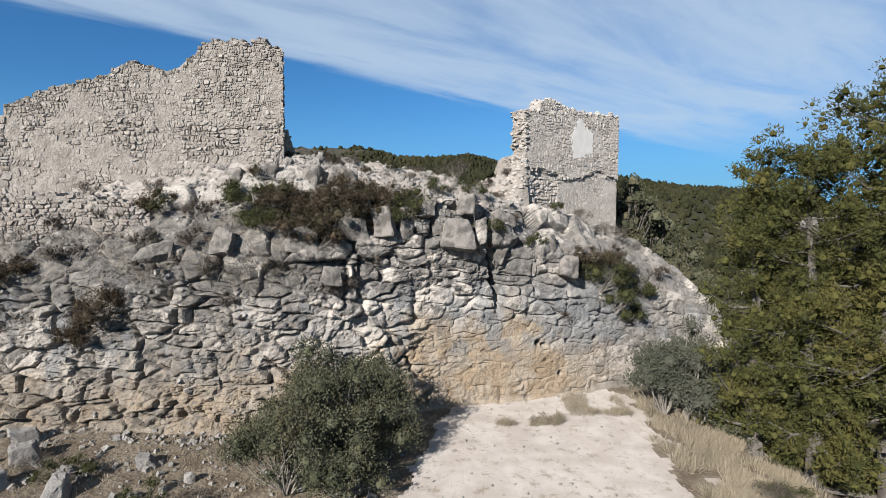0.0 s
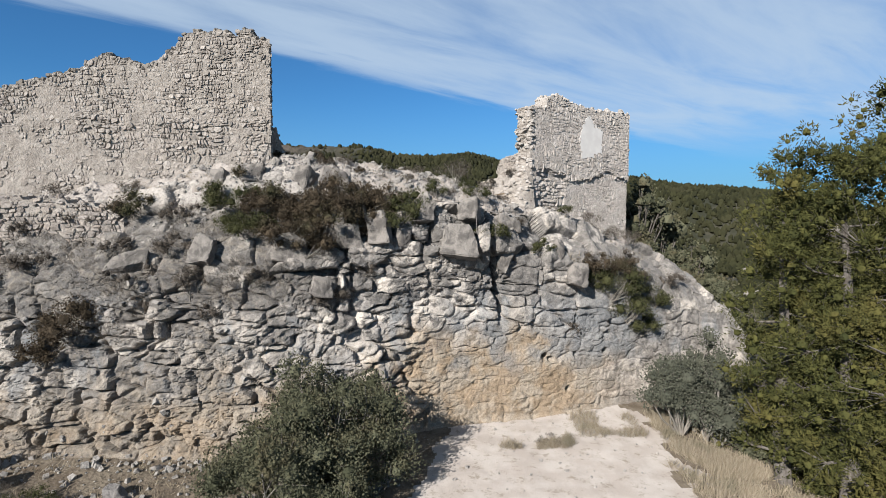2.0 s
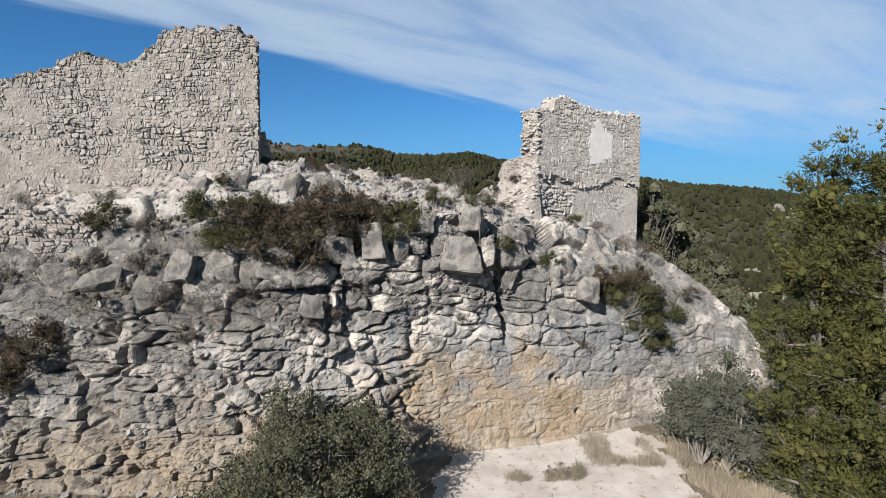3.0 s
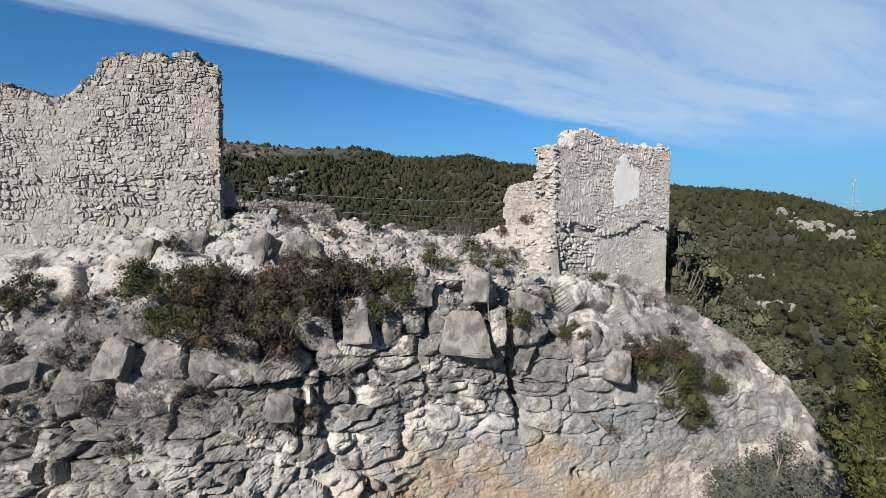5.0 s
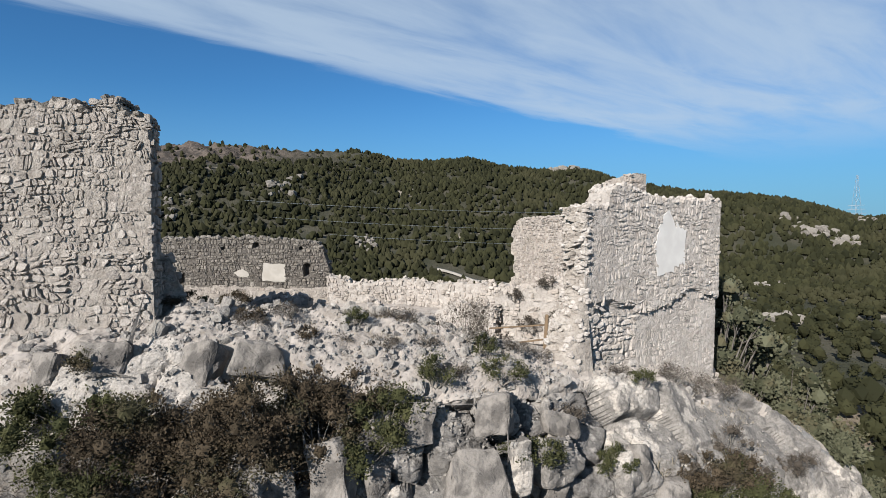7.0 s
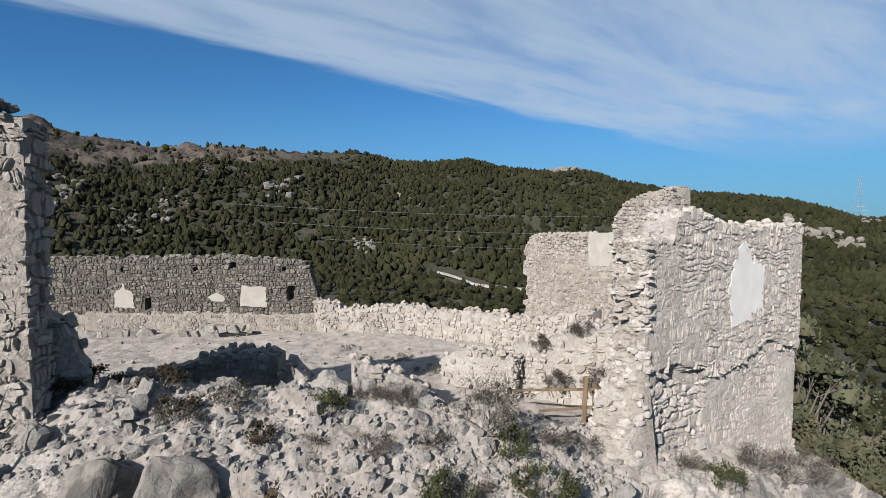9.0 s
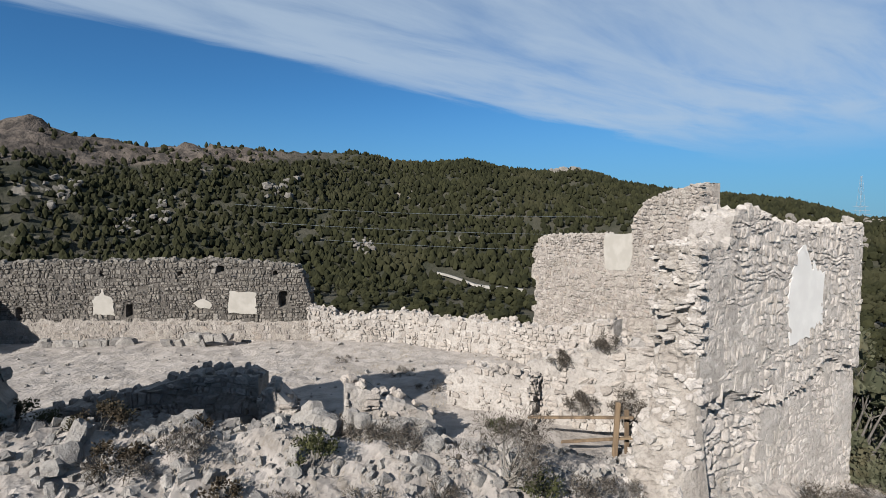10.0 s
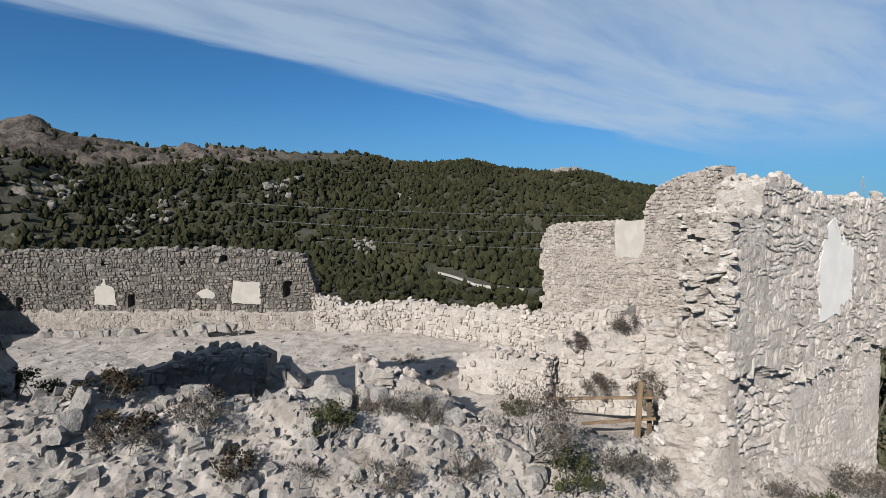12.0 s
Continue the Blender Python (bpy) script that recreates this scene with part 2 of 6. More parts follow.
    # the grey-blue sheet right of the quarried face
    sheet = n.math("MULTIPLY", n.math("MULTIPLY", n.ramp(x, 3.2, 4.6), n.ramp(x, 10.6, 9.2)), n.math("MULTIPLY", n.ramp(n.math("ADD", z, n.noise(0.9, 4)), 1.9, 2.7), n.ramp(z, 5.4, 4.2)))
    seep = n.math("MAXIMUM", seep, n.math("MULTIPLY", sheet, n.ramp(n.noise(0.8, 4, 0.6), 0.36, 0.5)))
    c = n.mix(n.math("MULTIPLY", seep, 0.55), c, (0.141, 0.152, 0.163))
    pale = n.ramp(n.math("ADD", z, n.math("MULTIPLY", n.noise(0.7, 4), 2.0)), 9.3, 10.6)
    c = n.mix(n.math("MULTIPLY", pale, 0.75), c, (0.338, 0.310, 0.280))
    c = n.mix(n.ramp(fine, 0.42, 0.64, 0, 0.75), c, n.mix(1.0, c, (0.62, 0.61, 0.60), "MULTIPLY"))
    n.bump(n.math("ADD", n.math("MULTIPLY", fine, 0.6), n.math("MULTIPLY", n.noise(5.5, 7, 0.72), 1.3)), 0.06, 0.85)
    return n.done(c)


def soil_material():
    n = Net("stony_soil", 0.97)
    big, mid, fine = n.noise(0.22, 3), n.noise(1.3, 5, 0.6), n.noise(9, 6, 0.7)
    c = n.mix(n.ramp(mid, 0.35, 0.65), (0.205, 0.181, 0.160), (0.285, 0.255, 0.230))
    c = n.mix(n.ramp(fine, 0.52, 0.7, 0, 0.8), c, (0.268, 0.243, 0.219))
    c = n.mix(n.ramp(n.noise(2.2, 5, 0.65), 0.54, 0.70, 0, 0.6), c, (0.130, 0.108, 0.084))
    n.bump(n.math("ADD", fine, n.math("MULTIPLY", n.voronoi(7), 0.8)), 0.05, 0.7)
    return n.done(c)


def track_material():
    n = Net("pale_track", 0.97)
    mid, fine = n.noise(0.8, 5, 0.6), n.noise(11, 6, 0.7)
    c = n.mix(n.ramp(mid, 0.35, 0.65), (0.262, 0.229, 0.203), (0.315, 0.284, 0.257))
    c = n.mix(n.ramp(n.noise(2.0, 6, 0.75), 0.53, 0.66, 0, 0.8), c, (0.165, 0.137, 0.105))
    c = n.mix(n.ramp(fine, 0.55, 0.75, 0, 0.5), c, (0.260, 0.220, 0.179))
    n.bump(fine, 0.03, 0.5)
    return n.done(c)


def litter_material():
    n = Net("dry_litter", 0.98)
    mid, fine = n.noise(1.1, 5, 0.6), n.noise(10, 6, 0.7)
    c = n.mix(n.ramp(mid, 0.35, 0.65), (0.080, 0.061, 0.043), (0.132, 0.108, 0.080))
    c = n.mix(n.ramp(fine, 0.55, 0.7, 0, 0.8), c, (0.213, 0.190, 0.162))
    n.bump(n.math("ADD", fine, n.voronoi(6)), 0.06, 0.8)
    return n.done(c)


def mortar_material(name, a, b, scale=2.2):
    n = Net(name, 0.95)
    n.b.inputs["Diffuse Roughness"].default_value = 0.6
    c = n.mix(n.ramp(n.noise(scale, 5, 0.6), 0.35, 0.65), a, b)
    c = n.mix(n.ramp(n.noise(12, 6, 0.75), 0.45, 0.66, 0, 0.75), c, n.mix(1.0, c, (0.62, 0.60, 0.58), "MULTIPLY"))
    n.bump(n.math("ADD", n.noise(22, 5, 0.75), n.math("MULTIPLY", n.noise(7, 5, 0.7), 1.8)), 0.05, 0.9)
    return n.done(c)


def stone_material(name, tones, island):
    n = Net(name, 0.92)
    n.b.inputs["Diffuse Roughness"].default_value = 0.6
    r = n.g.outputs["Random Per Island"] if island else n.info.outputs["Random"]
    cr = n.t.nodes.new("ShaderNodeValToRGB")
    cr.color_ramp.interpolation = "LINEAR"
    els = cr.color_ramp.elements
    while len(els) < len(tones):
        els.new(0.5)
    for i, (e, t) in enumerate(zip(els, tones)):
        e.position, e.color = i / (len(tones) - 1), (*t, 1)
    n.link(r, cr.inputs[0])
    c = cr.outputs[0]
    n.p = n.g.outputs["Position"]
    c = n.mix(n.ramp(n.noise(9, 6, 0.7), 0.44, 0.66, 0, 0.75), c, n.mix(1.0, c, (0.62, 0.61, 0.60), "MULTIPLY"))
    c = n.mix(n.ramp(n.noise(1.0, 4, 0.6), 0.5, 0.7, 0, 0.5), c, (0.237, 0.213, 0.182))
    n.bump(n.math("ADD", n.noise(26, 5, 0.7), n.math("MULTIPLY", n.noise(7, 5, 0.65), 2.2)), 0.05, 0.9)
    return n.done(c)


def plaster_material(name, a, b):
    n = Net(name, 0.9)
    c = n.mix(n.ramp(n.noise(1.8, 4), 0.35, 0.7), a, b)
    n.bump(n.noise(30, 4), 0.006, 0.5)
    return n.done(c)


def wood_material():
    n = Net("weathered_wood", 0.8)
    g = n.noise(6, 5, 0.6, 0.2, (1, 1, 0.15))
    c = n.mix(n.ramp(g, 0.35, 0.65), (0.075, 0.052, 0.034), (0.15, 0.105, 0.065))
    n.bump(g, 0.01, 0.6)
    return n.done(c)


def bark_material(name, a, b):
    n = Net(name, 0.95)
    g = n.noise(8, 5, 0.65, 0.3, (1, 1, 0.3))
    n.bump(g, 0.03, 0.9)
    return n.done(n.mix(n.ramp(g, 0.35, 0.65), a, b))


def leaf_material(name, a, b, dry=None, patch=0.9):
    n = Net(name, 0.85, local=False)
    n.b.inputs["Specular IOR Level"].default_value = 0.08
    r = n.g.outputs["Random Per Island"]
    c = n.mix(r, a, b)
    if dry:
        c = n.mix(n.ramp(n.noise(patch, 3), 0.5, 0.68, 0, 0.8), c, dry)
    n.b.inputs["Subsurface Weight"].default_value = 0.0
    tr = n.t.nodes.new("ShaderNodeBsdfTranslucent")
    ad = n.t.nodes.new("ShaderNodeMixShader")
    ad.inputs[0].default_value = 0.22
    n.link(c, tr.inputs[0])
    out = n.t.nodes["Material Output"]
    n.link(n.b.outputs[0], ad.inputs[1])
    n.link(tr.outputs[0], ad.inputs[2])
    n.link(ad.outputs[0], out.inputs[0])
    return n.done(c)


ROCK, SOIL, TRACK, LITTER = rock_material(), soil_material(), track_material(), litter_material()
MORTAR = mortar_material("pale_lime_mortar", (0.235, 0.207, 0.181), (0.310, 0.280, 0.248))
MORTAR_FRESH = mortar_material("fresh_lime_mortar", (0.265, 0.240, 0.217), (0.345, 0.317, 0.290), 1.2)
MORTAR_GREY = mortar_material("grey_mortar", (0.070, 0.062, 0.054), (0.115, 0.103, 0.091))
TONES_PALE = [(0.190, 0.166, 0.148), (0.300, 0.266, 0.238), (0.245, 0.216, 0.192), (0.345, 0.310, 0.280), (0.270, 0.226, 0.190)]
TONES_WHITE = [(0.255, 0.228, 0.205), (0.390, 0.355, 0.325), (0.320, 0.288, 0.260), (0.420, 0.384, 0.352)]
TONES_CREAM = [(0.225, 0.199, 0.176), (0.345, 0.308, 0.276), (0.295, 0.258, 0.226), (0.380, 0.344, 0.310)]
TONES_GREY = [(0.090, 0.080, 0.070), (0.165, 0.148, 0.130), (0.125, 0.112, 0.098), (0.215, 0.195, 0.172), (0.150, 0.130, 0.110)]
TONES_ROCK = [(0.168, 0.156, 0.146), (0.258, 0.238, 0.217), (0.210, 0.196, 0.181), (0.300, 0.278, 0.254)]
STONE_WHITE, STONE_WHITE_JOIN = stone_material("whitish_stone", TONES_WHITE, False), stone_material("whitish_stone_joined", TONES_WHITE, True)
STONE_CREAM, STONE_CREAM_JOIN = stone_material("cream_stone", TONES_CREAM, False), stone_material("cream_stone_joined", TONES_CREAM, True)
STONE_PALE, STONE_PALE_JOIN = stone_material("pale_stone", TONES_PALE, False), stone_material("pale_stone_joined", TONES_PALE, True)
STONE_GREY, STONE_GREY_JOIN = stone_material("grey_stone", TONES_GREY, False), stone_material("grey_stone_joined", TONES_GREY, True)
BOULDER, RUBBLE = stone_material("boulder_stone", TONES_ROCK, False), stone_material("rubble_stone", TONES_ROCK, True)
PLASTER, WOOD = plaster_material("pale_plaster", (0.365, 0.352, 0.338), (0.410, 0.396, 0.380)), wood_material()
PLASTER_DULL = plaster_material("buff_plaster", (0.265, 0.245, 0.216), (0.31, 0.288, 0.257))
BARK_OAK = bark_material("grey_bark", (0.098, 0.086, 0.073), (0.184, 0.168, 0.147))
BARK_PINE = bark_material("pine_bark", (0.060, 0.052, 0.045), (0.115, 0.103, 0.092))
LEAF_OAK = leaf_material("oak_leaf", (0.036, 0.039, 0.023), (0.100, 0.100, 0.064), (0.085, 0.074, 0.044))
LEAF_GREY = leaf_material("greygreen_leaf", (0.042, 0.045, 0.033), (0.088, 0.09, 0.068))
LEAF_DARK = leaf_material("dark_scrub_leaf", (0.028, 0.022, 0.015), (0.075, 0.057, 0.038), (0.048, 0.050, 0.025), 0.5)
LEAF_GREEN = leaf_material("green_scrub_leaf", (0.026, 0.029, 0.013), (0.062, 0.062, 0.028))
LEAF_BROWN = leaf_material("brown_scrub_twig", (0.045, 0.038, 0.031), (0.095, 0.08, 0.066))
NEEDLE = leaf_material("pine_needle", (0.028, 0.032, 0.012), (0.075, 0.074, 0.024), (0.092, 0.080, 0.026), 0.5)
FAR_NEEDLE = leaf_material("far_pine_needle", (0.015, 0.016, 0.008), (0.034, 0.034, 0.016), (0.040, 0.038, 0.020), 0.02)
GRASS = leaf_material("dry_grass", (0.169, 0.139, 0.097), (0.304, 0.259, 0.196), (0.149, 0.135, 0.095), 0.5)

# ---- the hill: one sheet, drawn as profiles across it ----
def keyed(x, *pairs):
    """A smooth line through (x, value) pairs."""
    xs, vs = [p[0] for p in pairs], [p[1] for p in pairs]
    out = 0
    for d in (-0.9, -0.45, 0, 0.45, 0.9):
        out = out + np.interp(x + d, xs, vs)
    return out / 5


def base_line(x):
    return (keyed(x, (-34, 20), (-16, 22), (-8, 22.4), (-3, 24.4), (0, 26.2), (5, 27.5), (10, 29.6), (14, 31.5), (20, 32), (34, 32)),
            keyed(x, (-34, 0), (-16, -0.5), (-8, -0.9), (5, -1.0), (10, -0.9), (14, -1.4), (20, -5), (34, -20)))


def shelf_line(x):
    return (keyed(x, (-34, 21.6), (-16, 22.6), (-12, 22.6), (-7.3, 22.9), (-4.5, 23.7), (-1, 25.1), (2, 26.0), (5.5, 27.2), (8.5, 28.8), (11, 30.4), (14.5, 32.4), (18, 33.5), (34, 36)),
            keyed(x, (-34, 4), (-20, 5.6), (-12, 6.5), (-7.3, 6.1), (-4.5, 7.0), (-1, 7.7), (2, 7.2), (5.5, 6.6), (8.5, 5.9), (11, 5.4), (14.5, 4.7), (17.0, 3.0), (19.2, 0.2), (22, -5), (34, -20)))


def rim_line(x):
    return (keyed(x, (-34, 24), (-14, 25.0), (-10, 25.0), (-7, 25.8), (-4, 26.0), (-1, 25.9), (1, 26.4), (4, 28.4), (7, 30.3), (10, 32.3), (12, 33.7), (15, 34.6), (18, 36.5), (34, 40)),
            keyed(x, (-34, 6), (-20, 8.9), (-14, 9.6), (-10, 10.2), (-7, 10.6), (-4, 10.0), (-1, 9.3), (1, 9.3), (4, 9.0), (7, 8.5), (10, 7.4), (12, 6.9), (15, 5.35), (17.2, 3.7), (19.4, 0.8), (22, -5), (34, -20)))


def crest_line(x):
    return (keyed(x, (-34, 27), (-10, 27.2), (-7, 27.9), (-3.5, 28.6), (-1, 28.8), (1, 29.2), (4, 30.6), (7, 32.2), (12, 36), (34, 46)),
            keyed(x, (-34, 7), (-20, 9.4), (-10, 11.2), (-7, 11.5), (-3.5, 11.25), (-1, 10.8), (1, 10.3), (4, 9.1), (7, 8.7), (12, 6.9), (16, 3.6), (20, -5), (34, -20)))


def yard_line(x):
    return (keyed(x, (-34, 32), (-3, 32.5), (3, 33.5), (7, 36), (12, 40), (34, 52)),
            keyed(x, (-34, 8.9), (1, 9.1), (3.5, 8.8), (5, 8.7), (7, 8.0), (12, 5.0), (16, -0.5), (20, -7), (34, -22)))


def wall_foot_line(x):
    return (x * 0 + 50, keyed(x, (-34, 8.1), (-4, 8.3), (5, 8.6), (8, 6.5), (12, 0.5), (20, -10), (34, -22)))


def ground_fixed(x, y, z):
    return x * 0 + y, x * 0 + z


def profile(x, counts):
    lines = [ground_fixed(x, -70, -3.5), ground_fixed(x, 2, -1.9),
             (x * 0 + 13, keyed(x, (-34, -1.5), (-6, -1.5), (6, -1.1), (10, -1.4), (16, -3.2), (34, -20))),
             base_line(x), shelf_line(x), rim_line(x), crest_line(x), yard_line(x), wall_foot_line(x),
             (x * 0 + 54, keyed(x, (-34, 5), (4, 6), (10, 0), (34, -22))), ground_fixed(x, 80, -15), ground_fixed(x, 165, -19)]
    ys, zs, tag = [], [], []
    for i, n in enumerate(counts):
        for j in range(n):
            t = j / n
            ys.append(lines[i][0] * (1 - t) + lines[i + 1][0] * t)
            zs.append(lines[i][1] * (1 - t) + lines[i + 1][1] * t)
            tag.append(np.full(len(x), i + t))
    return np.array(ys).T, np.array(zs).T, np.array(tag).T


def soften(a, n):
    for _ in range(n):
        b = a.copy()
        b[:, 1:-1] = (a[:, :-2] + 2 * a[:, 1:-1] + a[:, 2:]) / 4
        a = b
    return a


COUNTS = (8, 14, 50, 150, 115, 55, 50, 60, 10, 12, 10)
gx = np.concatenate([np.linspace(-70, -24, 20)[:-1], np.linspace(-24, 19, 640), np.linspace(19, 70, 24)[1:]])
gy, gz, gtag = profile(gx, COUNTS)
gy, gz = soften(gy, 6), soften(gz, 6)
X = np.repeat(gx[:, None], gy.shape[1], axis=1)
P = np.stack([X, gy, gz], axis=2)
dv, du = np.gradient(P, axis=1), np.gradient(P, axis=0)
N = np.cross(du, dv)
N /= np.linalg.norm(N, axis=2, keepdims=True) + 1e-9
flat = P.reshape(-1, 3)
nrm, tag = N.reshape(-1, 3), gtag.reshape(-1)
cliff = step01(tag, 2.97, 3.06) * (1 - step01(tag, 4.85, 5.3))
upper = step01(tag, 3.8, 4.1) * cliff
smooth_face = step01(flat[:, 0] + 0.8 * fbm(flat * 0.6, 3, 61), -1.8, 0.6) * (1 - step01(tag + 0.12 * fbm(flat * 0.7, 3, 62), 3.5, 3.66)) * cliff
wob = np.stack([fbm(flat * 0.5, 3, 5), fbm(flat * 0.5, 3, 6), fbm(flat * 0.5, 3, 7)], axis=1)
# beds dip a little to the right
tilt = flat + wob * 0.13 + 0.05 * np.stack([fbm(flat * 2.1, 2, 15), fbm(flat * 2.1, 2, 16), fbm(flat * 2.1, 2, 17)], axis=1)
tilt[:, 2] += 0.10 * flat[:, 0]
near = (tag > 2.9) & (tag < 7.1)


def near_cells(scale, k, power, at):
    """Cell noise on the rock and the mound only."""
    gap, who, way = np.full(len(at), 9.0), np.full(len(at), 0.5), np.zeros_like(at)
    gap[near], who[near], way[near] = cells(at[near] * np.array(scale), k, power)
    return gap, who, way


gap1, id1, way1 = near_cells((0.46, 0.46, 0.58), 11, 4, tilt)
gap2, id2, way2 = near_cells((0.62, 0.62, 1.5), 23, 5, tilt)
gap3, id3, way3 = near_cells((2.1, 2.1, 3.6), 37, 4, tilt)
fx, fz0 = flat[:, 0], flat[:, 2]
sharp = 0.2 + 0.8 * step01(fbm(flat * 0.8, 3, 44), -0.3, 0.25)
# the old grey face above and beyond the beds is massive and rounded
massive = (1 - step01(fx + wob[:, 0], -7.5, -5.0)) * step01(fz0 + 0.6 * wob[:, 1], 4.4, 5.6)
block = (id1 - 0.5) * 0.85 + 0.75 * facet(id1, way1, 3) - 0.55 * np.exp(-(gap1 / 0.05) ** 2)
layer = (id2 - 0.5) * 0.17 + 0.10 * facet(id2, way2, 5) - sharp * 0.34 * np.exp(-(gap2 / 0.07) ** 2) + 0.05 * fbm(flat * np.array([2.2, 2.2, 3.4]), 4, 53, 0.6)
chip = (id3 - 0.5) * 0.05 + 0.05 * facet(id3, way3, 8) - 0.09 * (1.2 - sharp) * np.exp(-(gap3 / 0.09) ** 2)
rough = fbm(flat * 1.1, 6, 50, 0.6) * 0.14
slab = (0.45 * step01(fx, 2.6, 4.0) + 0.55 * step01(fx, 6.0, 8.0)) * step01(tag, 3.5, 3.8) * cliff
layer *= (1 + 0.3 * (1 - step01(fx, -8, -2))) * (1 - 0.55 * massive)
disp = cliff * (1 - 0.95 * smooth_face) * (1 - 0.6 * slab) * (block * (0.22 + 0.8 * upper) * (1 - 0.6 * massive) + layer * (1 - 0.6 * upper) + chip * (1 - 0.4 * upper)) + cliff * rough * (0.7 - 0.5 * smooth_face)
disp += cliff * smooth_face * (fbm(flat * np.array([1.0, 1.0, 1.5]), 3, 71) * 0.06 + 0.035 * fbm(flat * 4.5, 4, 72, 0.65) + 0.05 * (id2 - 0.5) - 0.10 * sharp * np.exp(-(gap2 / 0.03) ** 2) + 0.03 * (id3 - 0.5) - 0.04 * (1.2 - sharp) * np.exp(-(gap3 / 0.05) ** 2))
# the open joint that splits the face from top to bottom
joint = 2.0 + 0.17 * (8.6 - flat[:, 2]) + 0.18 * wob[:, 0]
disp -= 1.0 * np.exp(-((flat[:, 0] - joint) / 0.13) ** 2) * step01(flat[:, 2], 3.0, 5.5) * (1 - step01(tag, 5.2, 5.6)) * cliff
# small sockets in the quarried face
for hx0, hz0, hw in ((4.9, 1.95, 0.16), (5.2, 1.8, 0.13), (6.55, 1.9, 0.1), (8.2, 1.9, 0.13), (6.2, 0.2, 0.12), (-3.0, 1.6, 0.18)):
    disp -= 0.55 * np.exp(-(((flat[:, 0] - hx0) / hw) ** 2 + ((flat[:, 2] - hz0) / hw) ** 2) ** 2) * cliff
far_flat = 1 - cliff
disp += far_flat * (0.35 + 0.65 * step01(tag, 3, 4)) * (fbm(flat * 0.7, 4, 80) * 0.10 + fbm(flat * 3.1, 3, 90) * 0.03) * (1 - step01(tag, 8.5, 9))
mound = far_flat * step01(tag, 5, 5.3) * (1 - step01(tag, 6.2, 6.9))
disp += mound * (0.14 * fbm(flat * 1.5, 4, 95) + 0.07 * (id3 - 0.4) + 0.16 * (id2 - 0.5) * (id2 > 0.6))
# the weather has taken the sharpest corners off
relief = disp.reshape(gy.shape)
relief = 0.8 * relief + 0.2 * soften(soften(relief, 1).T, 1).T
worn = np.clip(0.75 * slab + 0.3 * massive * cliff, 0, 1).reshape(gy.shape)
relief = relief * (1 - worn) + soften(soften(relief, 4).T, 4).T * worn
disp = relief.reshape(-1)
flat2 = flat + nrm * disp[:, None]
quads = grid_faces(*gy.shape)
ground_me = mesh_of("ground", flat2, quads, [ROCK, SOIL, TRACK, LITTER], smooth=False)
cx, cy = flat[quads[:, 0], 0], flat[quads[:, 0], 1]
ct, wn2 = tag[quads[:, 0]], fbm(flat[quads[:, 0]] * 0.8, 4, 130)
kind = np.zeros(len(quads), dtype=np.int32)
kind[(ct > 5.0 + 0.35 * wn2)] = 1
kind[ct < 3.0] = 3
edge_l = -1.0 + 0.7 * wn2 + np.clip(cy - 20, -9, 9) * 0.2
edge_r = 9.5 + 1.2 * wn2 - np.abs(cy - 22) * 0.1
kind[(ct < 3.0) & (cx > edge_l) & (cx < edge_r)] = 2
kind[ct > 9.0] = 3
ground_me.polygons.foreach_set("material_index", kind)
# each bed and block of the rock has a tone of its own
tone_at = ground_me.attributes.new("bed_tone", "FLOAT", "POINT")
tone_at.data.foreach_set("value", (id1 * (0.3 + 0.4 * upper) + id2 * (0.7 - 0.4 * upper)).astype(np.float32))
ground = tagged(new("ground", ground_me), "pale limestone hill with cliff, track and stony top", "ground", kind="structure")


ground_tree = bvhtree.BVHTree.FromPolygons(flat2.tolist(), quads.tolist())


def on_ground(x, y, top=40.0):
    hit = ground_tree.ray_cast(Vector((x, y, top)), Vector((0, 0, -1)))
    return hit[0].z if hit[0] else -99.0


def on_cliff(x, z):
    """The point of the cliff that one meets coming from the track, and its normal."""
    hit = ground_tree.ray_cast(Vector((x, 14, z)), Vector((0, 1, 0)))
    return (hit[0], hit[1]) if hit[0] else (Vector((x, 24, z)), Vector((0, -1, 0)))

# ---- the far hills ----
def ridge_height(az):
    """Height of the skyline by bearing (degrees from straight ahead, to the right)."""
    line = [(-95, 60), (-60, 75), (-44, 80), (-39.4, 94), (-37.2, 102), (-34, 92), (-31.5, 87), (-27.4, 84), (-21.9, 89), (-18.8, 87), (-15.5, 85), (-8, 86), (-5, 77), (-1.4, 76),
            (2.8, 79), (6.9, 70), (10.5, 66), (13.9, 67), (16.2, 62), (18.3, 54), (23.6, 44), (30.3, 37), (32.9, 33), (35.7, 25), (37.3, 18), (39, 16), (46, 30), (60, 40), (95, 50)]
    return np.interp(az, [a for a, _ in line], [h for _, h in line])


def hill_height(x, y):
    dx, dy = x, y - 15.0
    r = np.hypot(dx, dy)
    az = np.degrees(np.arctan2(dx, dy))
    rise = step01(r, 290, 560) * 0.5 + 0.5 * np.clip((r - 290) / 270, 0, 1)
    p = np.stack([x / 60, y / 60, x * 0], axis=-1).reshape(-1, 3)
    bump = (fbm(p, 4, 300) * 9).reshape(np.shape(x)) * step01(r, 280, 380) * (1 - step01(r, 470, 560))
    back = step01(r, 560, 900)
    return -18 - 7 * (1 - step01(r, 90, 170)) + rise * (ridge_height(az) + 18) * (1 - 0.5 * back) + bump


